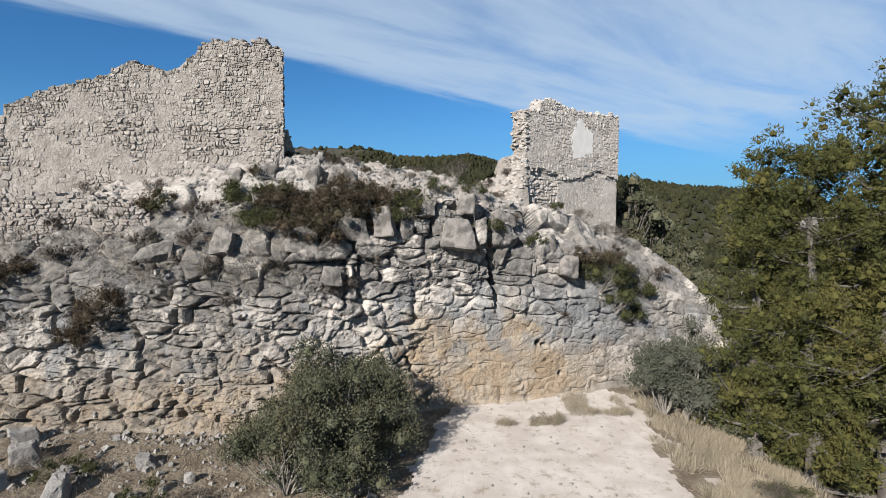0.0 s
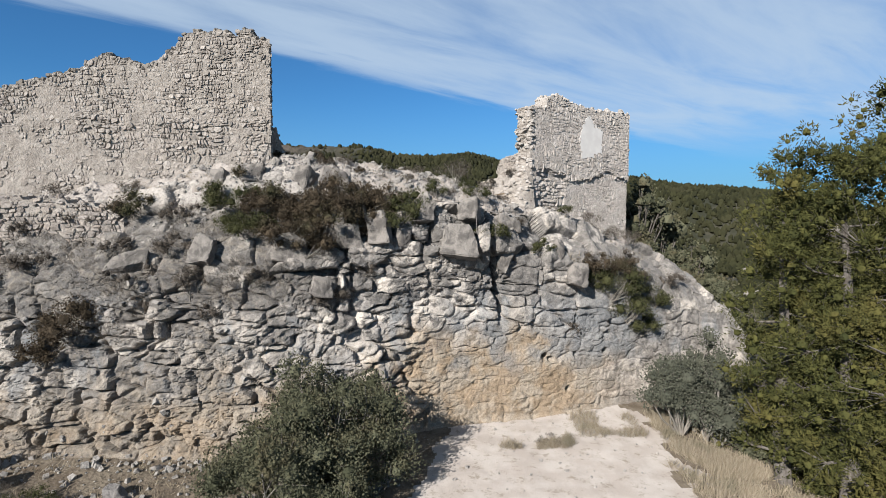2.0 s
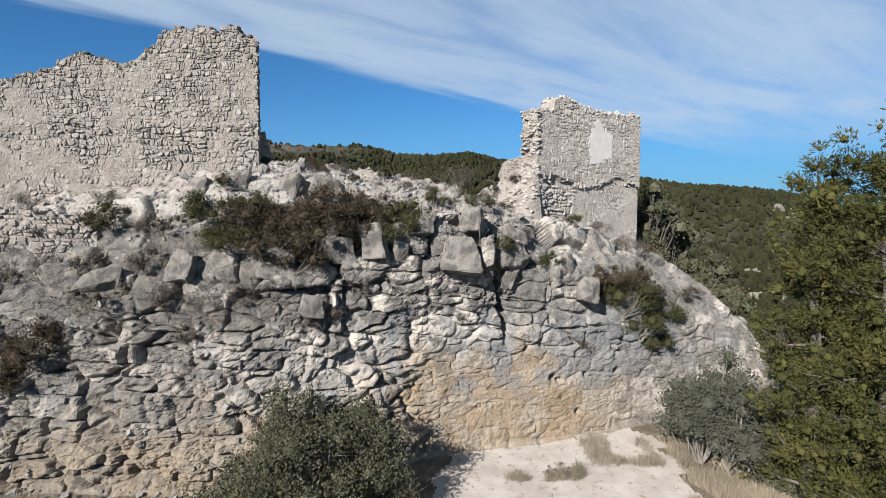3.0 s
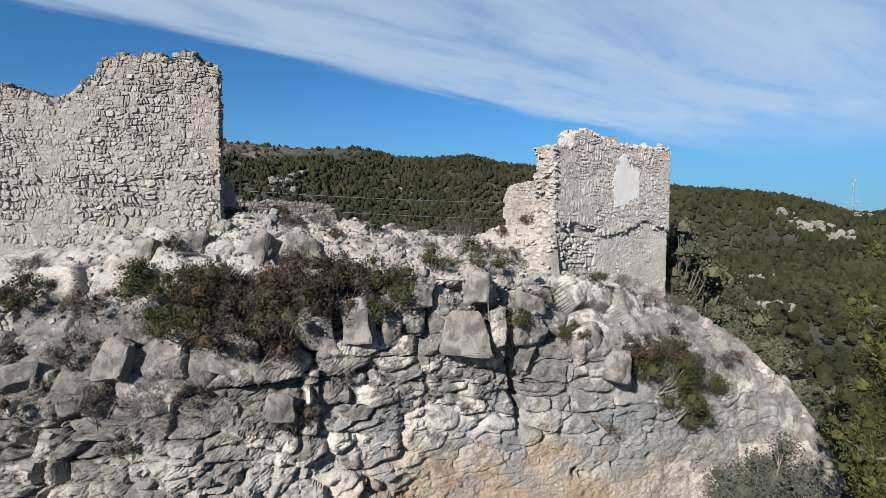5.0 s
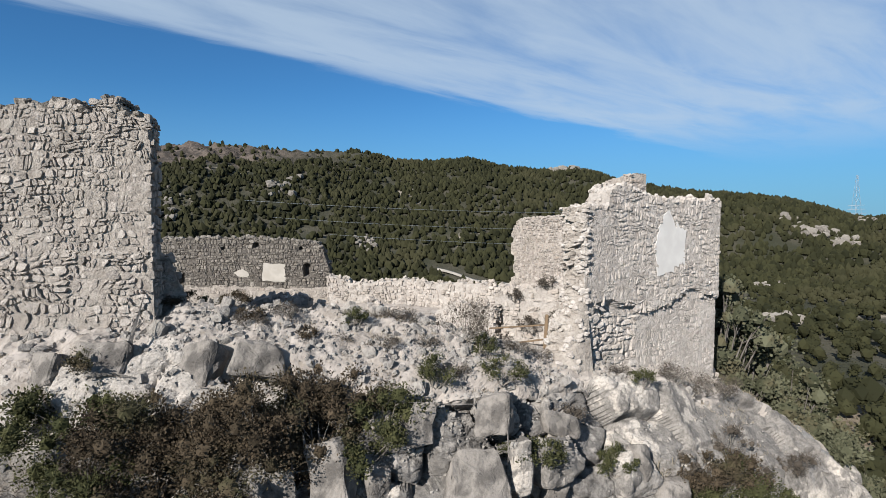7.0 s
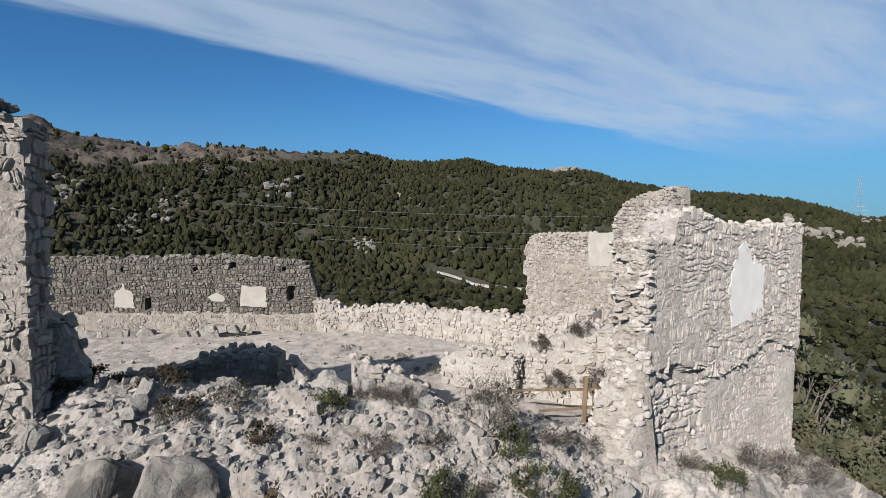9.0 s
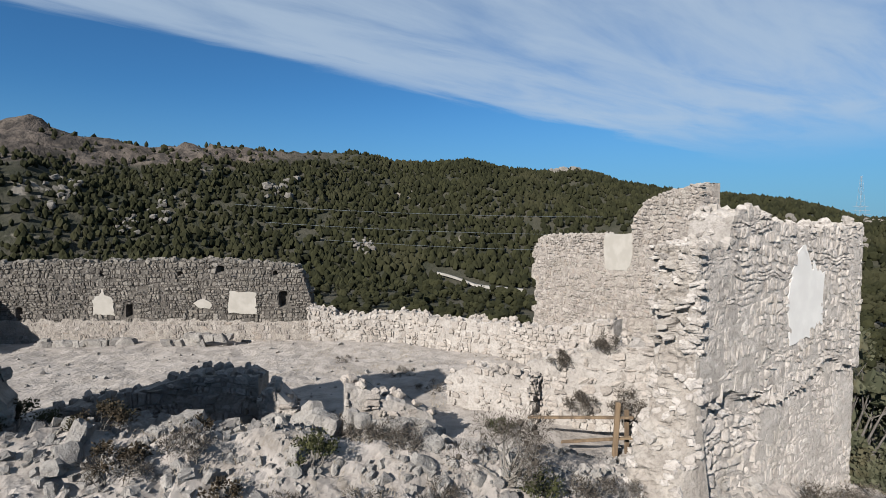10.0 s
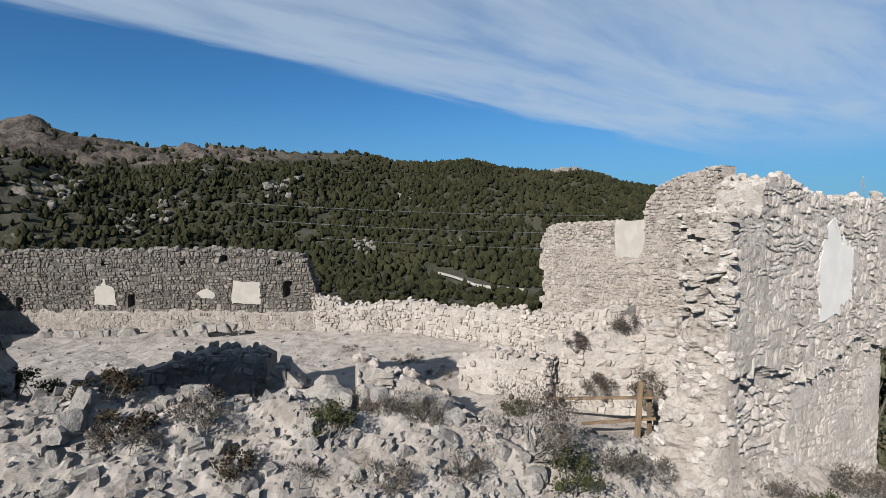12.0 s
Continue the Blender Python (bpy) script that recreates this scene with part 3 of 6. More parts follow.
ang, rad = np.radians(np.linspace(-100, 100, 260)), np.concatenate([np.linspace(60, 600, 110), np.linspace(615, 900, 20)])
AA, RR = np.meshgrid(ang, rad, indexing="ij")
hx, hy = RR * np.sin(AA), 15 + RR * np.cos(AA)
hz = hill_height(hx, hy)
hp = np.stack([hx, hy, hz], axis=2).reshape(-1, 3)
az_all = np.degrees(AA).ravel()
# rock bands below the left skyline
band = step01(az_all, -60, -45) * (1 - step01(az_all, -9, -4)) * step01(RR.ravel(), 470, 500) * (1 - step01(RR.ravel(), 545, 565))
hp[:, 2] += band * (np.abs(fbm(hp / 16, 4, 400)) * 9 - 2)


def hill_material():
    n = Net("far_hillside", 0.97, local=False)
    c = n.mix(n.ramp(n.noise(0.03, 5, 0.6), 0.4, 0.6), (0.020, 0.021, 0.012), (0.040, 0.037, 0.026))
    c = n.mix(n.ramp(n.noise(0.022, 4, 0.65, 0.5), 0.62, 0.68), c, (0.170, 0.150, 0.125))
    left = n.ramp(n.math("ADD", n.axis(0), n.math("MULTIPLY", n.noise(0.012, 4), 260.0)), -40, 70, 1, 0)
    high = n.ramp(n.math("ADD", n.axis(2), n.math("MULTIPLY", n.noise(0.03, 4, 0.65), 36.0)), 72, 84)
    rock = n.mix(n.ramp(n.noise(0.09, 5, 0.65), 0.4, 0.6), (0.028, 0.023, 0.020), (0.095, 0.076, 0.063))
    c = n.mix(n.math("MULTIPLY", n.math("MULTIPLY", left, high), 0.95), c, rock)
    n.bump(n.noise(0.15, 5, 0.7), 4.0, 0.8)
    return n.done(c)


hills = tagged(arrays("backdrop_hills", hp, grid_faces(len(ang), len(rad)), hill_material()), "distant rocky hills above a wooded valley", "hills", kind="structure")


ICO = bmesh.new()
bmesh.ops.create_icosphere(ICO, subdivisions=1, radius=1.0)
ICO_V, ICO_F = np.array([v.co[:] for v in ICO.verts]), np.array([[v.index for v in f.verts] for f in ICO.faces])
ICO.free()


def far_tree(seed):
    """A small round-headed pine for the far woods, one unit tall: a ragged, lopsided crown."""
    rnd = np.random.RandomState(seed)
    v = ICO_V * rnd.uniform(0.65, 1.25, (len(ICO_V), 1)) * [0.42, 0.42, 0.5] + [0, 0, 0.5]
    v[:, :2] *= 1.1 - 0.45 * np.clip(v[:, 2:3], 0, 1)
    return v, ICO_F


FAR = [far_tree(i) for i in range(14)]


def road_r(az):
    """How far off the valley road runs, by bearing."""
    return 306 - 4.4 * az


def woods(name, count, rmin, rmax, size, seed, label, a0=-58, a1=58, gaps=0.95):
    rnd = np.random.RandomState(seed)
    a, r = np.radians(rnd.uniform(a0, a1, count)), np.sqrt(rnd.uniform(rmin ** 2, rmax ** 2, count))
    x, y = r * np.sin(a), 15 + r * np.cos(a)
    z = hill_height(x, y)
    p = np.stack([x / 45, y / 45, x * 0], axis=1)
    bare = fbm(p, 4, 700)
    az = np.degrees(a)
    rocky = step01(-az, 6, 12) * step01(r, 480, 505)
    keep = (bare < gaps + rnd.uniform(-0.1, 0.1, count)) & (rnd.uniform(0, 1, count) > rocky * 0.85)
    burnt = step01(-az, 33, 37) * step01(r, 330, 380)
    keep &= rnd.uniform(0, 1, count) > burnt * 0.75
    keep &= ~((az > -2) & (az < 13) & (np.abs(r - road_r(az)) < 9))
    items = []
    for i in np.flatnonzero(keep):
        s = size * rnd.uniform(0.45, 1.35)
        items.append((rnd.randint(len(FAR)), rot_z(rnd.uniform(0, 6.3)) * np.array([s * rnd.uniform(0.85, 1.3), s, s]), np.array([x[i], y[i], z[i] - 0.1 * s])))
    v, f = joined(items, FAR)
    return tagged(arrays(name, v, f, FAR_NEEDLE, smooth=False), label, "forest", kind="stuff")


woods("hillside_forest", 25000, 285, 590, 4.9, 5, "dense dark green pine forest on the hillsides")


# ---- pale outcrops among the far trees ----
def outcrop(bearing, fall, width, seed):
    """A heap of bare rock on the far hillside, at a bearing in degrees and a slope (rise over run) from the ruin."""
    a = math.radians(bearing)
    r = 170.0
    while r < 570 and 14.0 + fall * r > float(hill_height(np.array([r * math.sin(a)]), np.array([15 + r * math.cos(a)]))[0]):
        r += 2.0
    rnd = np.random.RandomState(seed)
    items = []
    for _ in range(26):
        x, y = r * math.sin(a) + rnd.normal(0, width * 0.45), 15 + r * math.cos(a) + rnd.normal(0, width * 0.6)
        z = float(hill_height(np.array([x]), np.array([y]))[0])
        s = width * rnd.uniform(0.1, 0.34)
        items.append((rnd.randint(len(LUMPS)), rot_any(rnd, 0.5) @ rot_z(rnd.uniform(0, 6)) @ np.diag([s * 1.3, s, s * 0.9]), np.array([x, y, z + s * 0.3 + 1.2])))
    return items


bare_rock = []
for i, (b, e, w) in enumerate([(-16.6, 0.065, 14), (-8.3, -0.043, 9), (-29.8, -0.002, 9), (-27.2, 0.018, 10), (13.3, 0.094, 20), (34.5, -0.015, 16), (37.0, -0.03, 12), (31.8, -0.105, 9), (38.6, 0.0, 12), (32.5, -0.16, 8), (-34.5, 0.05, 12)]):
    bare_rock += outcrop(b, e, w, 800 + i)
OUTCROP = stone_material("far_outcrop_stone", [(0.10, 0.09, 0.08), (0.17, 0.155, 0.138), (0.13, 0.118, 0.105)], True)
tagged(arrays("rock_outcrops", *joined(bare_rock, LUMPS), OUTCROP, smooth=False), "pale bare rock outcrops among far pines", "outcrop", kind="stuff")

# ---- rubble masonry ----
def ragged(s, keys, seed, amount=0.10, pitch=0.28):
    """A wall's worn top: a keyed line broken into stone-sized steps."""
    base = np.interp(s, [k[0] for k in keys], [k[1] for k in keys])
    i = np.floor(np.asarray(s) / pitch)
    return base + amount * (2 * hash3(i, i * 0, i * 0 + seed, 7) - 1)


def wall_core(name, p0, p1, thick, base, top, mat, parent, seed, holes=(), relief=0.022, step=0.14, label="", skew=0.0, tooth=0.0, nh=50, inset=None):
    """The body of a wall from p0 to p1: the seen face is to the right of the way from p1 to p0, worn top, uneven faces."""
    a, b = np.array(p0, float), np.array(p1, float)
    length = np.linalg.norm(b - a)
    d = (b - a) / length
    out = np.array([d[1], -d[0]])
    ns = max(4, int(length / step))
    s = np.linspace(0, length, ns)
    zt, zb = top(s), base(s) - 0.9
    rows = []
    for j in range(nh):
        t = j / (nh - 1)
        rows.append((np.zeros(ns), zb + (zt - zb) * t))
    for j in (1, 2, 3, 4):
        w = j / 4
        rows.append((np.full(ns, -thick * w), zt + 0.06 * vnoise(np.stack([s * 3, s * 0 + j, s * 0], 1), seed)))
    for j in range(nh - 1, -1, -1):
        t = j / (nh - 1)
        rows.append((np.full(ns, -thick), zb + (zt - zb) * t))
    o, z = np.array([r[0] for r in rows]).T, np.array([r[1] for r in rows]).T
    S = np.repeat(s[:, None], len(rows), 1)
    S = S + skew * (o / thick) * (S / length)
    zi = np.floor(z / 0.32)
    S = S + tooth * (hash3(zi, zi * 0, zi * 0 + seed, 3) - 0.35) * np.clip(1 - S / 1.2, 0, 1)
    pts = np.stack([a[0] + d[0] * S + out[0] * o, a[1] + d[1] * S + out[1] * o, z], 2).reshape(-1, 3)
    side = np.where(o.ravel() > -thick / 2, 1.0, -1.0)
    wob = fbm(pts * 1.3, 4, seed) * relief + fbm(pts * 5, 2, seed + 5) * relief * 0.5
    front = (o.ravel() == 0)
    if inset:
        wob = np.where(front, wob + inset(S.ravel(), pts[:, 2]), wob)
    for hs, hz in holes:
        inside = (np.abs(S.ravel() - hs[0]) < hs[1]) & (np.abs(pts[:, 2] - hz[0]) < hz[1]) & front
        wob = np.where(inside, -0.45, wob)
    pts[:, :2] += (wob * side)[:, None] * out
    faces = grid_faces(ns, len(rows))
    n = len(rows)
    caps = []
    for i in (0, ns - 1):
        for j in range(n // 2):
            k = n - 1 - j
            if j + 1 < k:
                quad = [i * n + j, i * n + j + 1, i * n + k - 1, i * n + k]
                caps.append(quad if i == 0 else quad[::-1])
    return arrays(name, pts, np.concatenate([faces, np.array([c for c in caps if len(set(c)) == 4])]), mat, parent, label, smooth=False)


def courses(p0, p1, base, top, seed, course=0.2, length=0.3, proud=0.06, missing=0.05, skip=None, gap=0.012, wild=0.9, ragged_rows=0.35, inset=None, aslant=0.45):
    """Rubble laid in wavering courses of uneven height: each stone a chipped block with leaning joints, proud of the mortar. (vertices, triangles, centre) rows."""
    rnd = np.random.RandomState(seed)
    a, b = np.array(p0, float), np.array(p1, float)
    full = np.linalg.norm(b - a)
    d = (b - a) / full
    out = np.array([d[1], -d[0]])
    grid_s = np.linspace(0, full, 80)
    lo, hi = float(np.min(base(grid_s))) - 0.3, float(np.max(top(grid_s)))
    beds = [lo]
    while beds[-1] < hi:
        beds.append(beds[-1] + course * rnd.choice([0.7, 0.9, 1.1, 1.35, 1.8]) * rnd.uniform(0.9, 1.1))
    phase = rnd.uniform(0, 6.283, (len(beds), 3))

    def line(r, u):
        return beds[r] + course * (0.2 + 0.7 * ragged_rows) * (0.6 * math.sin(u * 0.9 + phase[r, 0]) + 0.5 * math.sin(u * 2.9 + phase[r, 1]) + 0.3 * math.sin(u * 7.1 + phase[r, 2]))

    stones = []
    for r in range(len(beds) - 1):
        h_row = beds[r + 1] - beds[r]
        u, lean = -rnd.uniform(0, length), 0.0
        while u < full:
            step = length * rnd.choice([0.4, 0.6, 0.85, 1.2, 1.7]) * rnd.uniform(0.85, 1.15)
            u0, lean0 = u, lean
            # some bands are laid aslant, herringbone fashion
            slant = aslant * math.sin(r * 1.9 + u * 0.5 + seed) ** 3
            u, lean = u + step, (rnd.uniform(-0.3, 0.3) * wild + slant) * h_row
            s_mid = u0 + step / 2
            if not 0.02 < s_mid < full - 0.02 or rnd.uniform() < missing:
                continue
            halves = [(0.0, 1.0)] if h_row < course * 1.2 or rnd.uniform() < 0.6 else [(0.0, 0.52), (0.52, 1.0)]
            for f0, f1 in halves:
                za, zb = line(r, s_mid), line(r + 1, s_mid)
                z_mid = za + (zb - za) * (f0 + f1) / 2
                if zb - za < 0.04 or z_mid > float(top(np.array([s_mid]))[0]) - 0.02 or z_mid < float(base(np.array([s_mid]))[0]) - 0.3:
                    continue
                push = proud * rnd.uniform(0.35, 1.5)
                if skip:
                    e = skip(s_mid, z_mid)
                    if e is None:
                        continue
                    push = max(0.006, push * e)
                base_off = float(inset(np.array([s_mid]), np.array([z_mid]))[0]) if inset else 0.0

                def corner(k, f):
                    w, l = (u0, lean0) if k == 0 else (u, lean)
                    w = w + l * (f - 0.5)
                    z0, z1 = line(r, w), line(r + 1, w)
                    return np.array([w - s_mid, z0 + (z1 - z0) * f - z_mid])

                quad = [corner(0, f0), corner(1, f0), corner(1, f1), corner(0, f1)]
                cen = sum(quad) / 4
                pts = []
                for k in range(4):
                    p, q = quad[k], quad[(k + 1) % 4]
                    chip_off = rnd.uniform(0.03, 0.26) * wild
                    pts.append(p + (cen - p) * chip_off)
                    pts.append((p + q) / 2 + rnd.uniform(-0.09, 0.09, 2) * [step, h_row] * wild)
                pts = np.array(pts)
                rad = np.linalg.norm(pts - cen, axis=1, keepdims=True)
                edge_pts = cen + (pts - cen) * np.maximum(0.5, 1 - gap / np.maximum(rad, 0.03))
                n = len(pts)
                tip = np.array([rnd.uniform(-0.45, 0.45), rnd.uniform(-0.55, 0.35)]) * push
                ring = cen + (edge_pts - cen) * 0.9
                face = push * 0.8 + rnd.uniform(-0.25, 0.25, n) * push + ((ring - cen) / max(h_row, 0.05)) @ tip
                rows = [np.column_stack([edge_pts, np.full(n, -0.09)]), np.column_stack([ring, face]), np.array([[cen[0], cen[1], push * rnd.uniform(0.85, 1.15)]])]
                loc = np.concatenate(rows)
                loc[:, 2] += base_off
                w = np.column_stack([a[0] + d[0] * (s_mid + loc[:, 0]) + out[0] * loc[:, 2], a[1] + d[1] * (s_mid + loc[:, 0]) + out[1] * loc[:, 2], z_mid + loc[:, 1]])
                tri = []
                for k in range(n):
                    k2 = (k + 1) % n
                    tri += [(k, k2, n + k2), (k, n + k2, n + k), (n + k, n + k2, 2 * n)]
                stones.append((w, np.array(tri), w.mean(0)))
    return stones


def loose(rnd, m, at):
    v, f = STONES[rnd.randint(len(STONES))]
    return (v @ m.T + np.array(at), f, np.array(at))


def capping(p0, p1, thick, top, seed, size=0.26, chance=0.8, lift=0.0):
    """Loose stones on the broken top of a wall."""
    rnd = np.random.RandomState(seed)
    a, b = np.array(p0, float), np.array(p1, float)
    full = np.linalg.norm(b - a)
    d = (b - a) / full
    out = np.array([d[1], -d[0]])
    items = []
    for s in np.arange(0.1, full - 0.05, size * 0.85):
        for o in np.arange(0.08, thick, size):
            if rnd.uniform() > chance:
                continue
            q = a + d * (s + rnd.uniform(-0.06, 0.06)) - out * (o + rnd.uniform(-0.05, 0.05))
            m = rot_any(rnd, 0.5) @ rot_z(rnd.uniform(0, 3)) @ np.diag(size * rnd.uniform([0.8, 0.7, 0.45], [1.5, 1.2, 0.9]))
            items.append(loose(rnd, m, (q[0], q[1], float(top(np.array([s]))[0]) + lift + rnd.uniform(-0.05, 0.05))))
    return items


def lay(items, parent, single, merged, near=None, limit=300, name="stone"):
    """The stones nearest to a place of the plan as pieces of their own, the rest as one part."""
    if near is not None:
        items = sorted(items, key=lambda r: (r[2][0] - near[0]) ** 2 + (r[2][1] - near[1]) ** 2 + 0.3 * (r[2][2] - near[2]) ** 2)
    for v, f, at in items[:limit]:
        ob = new(name, mesh_of("stone", v - at, f, single, smooth=False))
        ob.parent = parent
        ob.location = at
    rest = items[limit:]
    if rest:
        tagged(arrays("masonry", *merge([(v, f) for v, f, _ in rest]), merged, parent, smooth=False), kind="stuff")


def ragged_patch(name, p0, p1, s0, s1, z0, z1, mat, parent, seed, outline, label, proud=0.035):
    """A filled opening: a plaster slab with the broken outline of the hole (outline: corner points in 0..1)."""
    a, b = np.array(p0, float), np.array(p1, float)
    d = (b - a) / np.linalg.norm(b - a)
    out = np.array([d[1], -d[0]])
    rnd = random.Random(seed)
    pts = []
    for i, (u, w) in enumerate(outline):
        u2, w2 = outline[(i + 1) % len(outline)]
        for t in (0, 0.25, 0.5, 0.75):
            pts.append((u + (u2 - u) * t + rnd.uniform(-0.035, 0.035), w + (w2 - w) * t + rnd.uniform(-0.03, 0.03)))
    bm = bmesh.new()
    vs = []
    for u, w in pts:
        s, z = s0 + (s1 - s0) * u, z0 + (z1 - z0) * w
        q = a + d * s + out * proud
        vs.append(bm.verts.new((q[0], q[1], z)))
    f = bm.faces.new(vs)
    r = bmesh.ops.extrude_face_region(bm, geom=[f])
    for v in r["geom"]:
        if isinstance(v, bmesh.types.BMVert):
            v.co += Vector((-out[0] * 0.3, -out[1] * 0.3, 0))
    bmesh.ops.recalc_face_normals(bm, faces=bm.faces[:])
    return part(name, bm, mat, parent, label)


def inside_poly(u, w, poly):
    c = False
    for i in range(len(poly)):
        (x1, y1), (x2, y2) = poly[i], poly[i - 1]
        if (y1 > w) != (y2 > w) and u < (x2 - x1) * (w - y1) / (y2 - y1) + x1:
            c = not c
    return c


def thing(name, label, category, group="", kind=""):
    return tagged(new(name), label, category, group, kind)


# ---- the tall wall on the left of the crest ----
LW0, LW1 = (-21.0, 26.0), (-7.88, 26.8)
LW_TOP = [(0, 13.7), (0.7, 13.9), (2.2, 14.5), (4.4, 15.05), (5.4, 15.6), (6.0, 15.85), (7.2, 15.5), (8.0, 15.5), (8.9, 16.1), (9.4, 16.75), (9.9, 16.95), (11.2, 16.95), (11.7, 16.7), (11.75, 17.05), (12.4, 17.05), (12.45, 16.75), (13.3, 16.65)]
lw_base = lambda s: np.interp(s, [0, 6, 9, 13.3], [9.3, 10.0, 10.7, 11.2])
lw_top = lambda s: ragged(s, LW_TOP, 3, 0.09)
left_wall = thing("ruined_castle_wall", "tall ruined rubble wall with a stepped broken top", "ruined wall")
wall_core("wall_body", LW0, LW1, 1.02, lw_base, lw_top, MORTAR, left_wall, 31, relief=0.035, skew=0.28, step=0.09, nh=80)


def lw_skip(s, z):
    # old render still covers much of the lower left, the rest is bare stone
    cover = noise.noise(Vector((s * 0.35, z * 0.5, 4.2))) + 0.6 * (1 - min(1.0, s / 7.0)) * (1 if z < 13.2 else 0.2)
    return None if cover > 0.38 and random.random() < 0.5 else (0.42 if cover > 0.14 else 1.0)


lw_items = courses(LW0, LW1, lambda s: s * 0 + 13.2, lw_top, 41, 0.125, 0.165, 0.045, 0.12, lw_skip, 0.008, 1.5, 0.9, None, 0.25)
lw_items += courses(LW0, LW1, lw_base, lambda s: np.minimum(lw_top(s), 13.1), 45, 0.15, 0.20, 0.08, 0.09, lw_skip, 0.011, 1.5, 0.8, None, 0.5)
lw_end = courses(LW1, (-8.16, 27.8), lambda s: s * 0 + 11.0, lambda s: s * 0 + 16.6, 42, 0.2, 0.3, 0.06, 0.08)
lay(lw_items + lw_end, left_wall, STONE_CREAM, STONE_CREAM_JOIN, (-8, 26.5, 13))

def coping(parent, items):
    """Weathered grey stones along a wall's top."""
    tagged(arrays("coping", *merge([(v, f) for v, f, _ in items]), STONE_GREY_JOIN, parent, "weathered dark grey top stones", smooth=False), kind="stuff")


coping(left_wall, capping(LW0, (-8.15, 26.8), 1.0, lw_top, 46, 0.22, 0.85, -0.02) + capping(LW0, (-8.4, 26.8), 0.3, lw_top, 48, 0.2, 0.9, -0.16))

# a lower stub going on to the left
SW0, SW1 = (-27.0, 25.2), (-20.9, 26.0)
sw_base, sw_top = (lambda s: np.interp(s, [0, 6.2], [8.2, 9.2])), (lambda s: ragged(s, [(0, 11.6), (4, 12.2), (5.5, 12.8), (6.2, 13.0)], 5, 0.15))
stub = thing("ruined_wall_stub", "low crumbling rubble wall beside the tall wall", "ruined wall")
wall_core("wall_body", SW0, SW1, 1.0, sw_base, sw_top, MORTAR, stub, 33)
lay(courses(SW0, SW1, sw_base, sw_top, 43, 0.19, 0.28, 0.08, 0.06) + capping(SW0, SW1, 1.0, sw_top, 47), stub, STONE_PALE, STONE_PALE_JOIN, (-20, 26, 11))

# ---- the thick tower wall with the filled window ----
TW0, TW1 = (4.5, 30.0), (11.05, 34.15)
TW_LEN = math.dist(TW0, TW1)
TW_TOP = [(0, 14.25), (0.5, 14.4), (1.15, 14.45), (1.2, 15.0), (2.0, 15.1), (2.4, 15.0), (3.2, 14.85), (4.4, 14.7), (5.4, 14.65), (6.4, 14.75), (7.1, 14.8), (7.75, 14.7)]
tw_base = lambda s: np.interp(s, [0, 3, 7.75], [8.9, 8.4, 7.0])
tw_top = lambda s: ragged(s, TW_TOP, 9, 0.07)
WIN = [(0.10, 0.0), (0.62, 0.02), (0.66, 0.1), (0.97, 0.14), (1.0, 0.66), (0.80, 0.70), (0.72, 0.80), (0.66, 0.72), (0.42, 1.0), (0.30, 0.92), (0.12, 0.72), (0.0, 0.42)]
WS0, WS1, WZ0, WZ1 = 3.62, 5.42, 11.95, 14.35
tower = thing("ruined_tower_wall", "thick pale rubble tower wall with a plastered-up window", "ruined tower")
ragged_patch("window_infill", TW0, TW1, WS0, WS1, WZ0, WZ1, PLASTER, tower, 4, WIN, "smooth off-white plaster filling", 0.032)


def tw_ledge(s):
    return 10.95 + 0.25 * math.sin(s * 1.3) + 0.2 * noise.noise(Vector((s * 1.4, 0, 2)))


def tw_skip(s, z):
    u, w = (s - WS0) / (WS1 - WS0), (z - WZ0) / (WZ1 - WZ0)
    if inside_poly(u, w, WIN):
        return None
    if z < tw_ledge(s) - 0.12:
        # repointed lower panel: stones flush in fresh mortar; larger bare stones beside it
        return 0.55 if s > 2.7 else None
    if z < tw_ledge(s) + 0.05:
        return 3.2 if s < 4.6 else 1.5
    return 0.95 + 0.7 * noise.noise(Vector((s, z, 5)))


def tw_inset(s, z):
    """The older upper masonry overhangs the lower panel."""
    ledge = np.array([tw_ledge(v) for v in s])
    return -0.13 * step01(ledge - z, -0.03, 0.05) * step01(s, 0.3, 1.0) - 0.10 * step01(ledge - z, 0.1, 0.2) * (1 - step01(s, 2.4, 2.9)) * step01(s, 0.3, 1.0)


wall_core("wall_body", TW0, TW1, 0.95, tw_base, tw_top, MORTAR_FRESH, tower, 35, relief=0.022, step=0.055, nh=130, inset=tw_inset)
tw_items = courses(TW0, TW1, tw_base, tw_top, 51, 0.14, 0.16, 0.032, 0.15, tw_skip, 0.016, 1.6, 1.0, tw_inset, 0.0)
tw_items += courses(TW0, TW1, tw_base, lambda s: np.where(s < 2.75, 10.9, 0.0), 53, 0.19, 0.25, 0.075, 0.05, None, 0.022, 1.4, 0.7, tw_inset, 0.1)
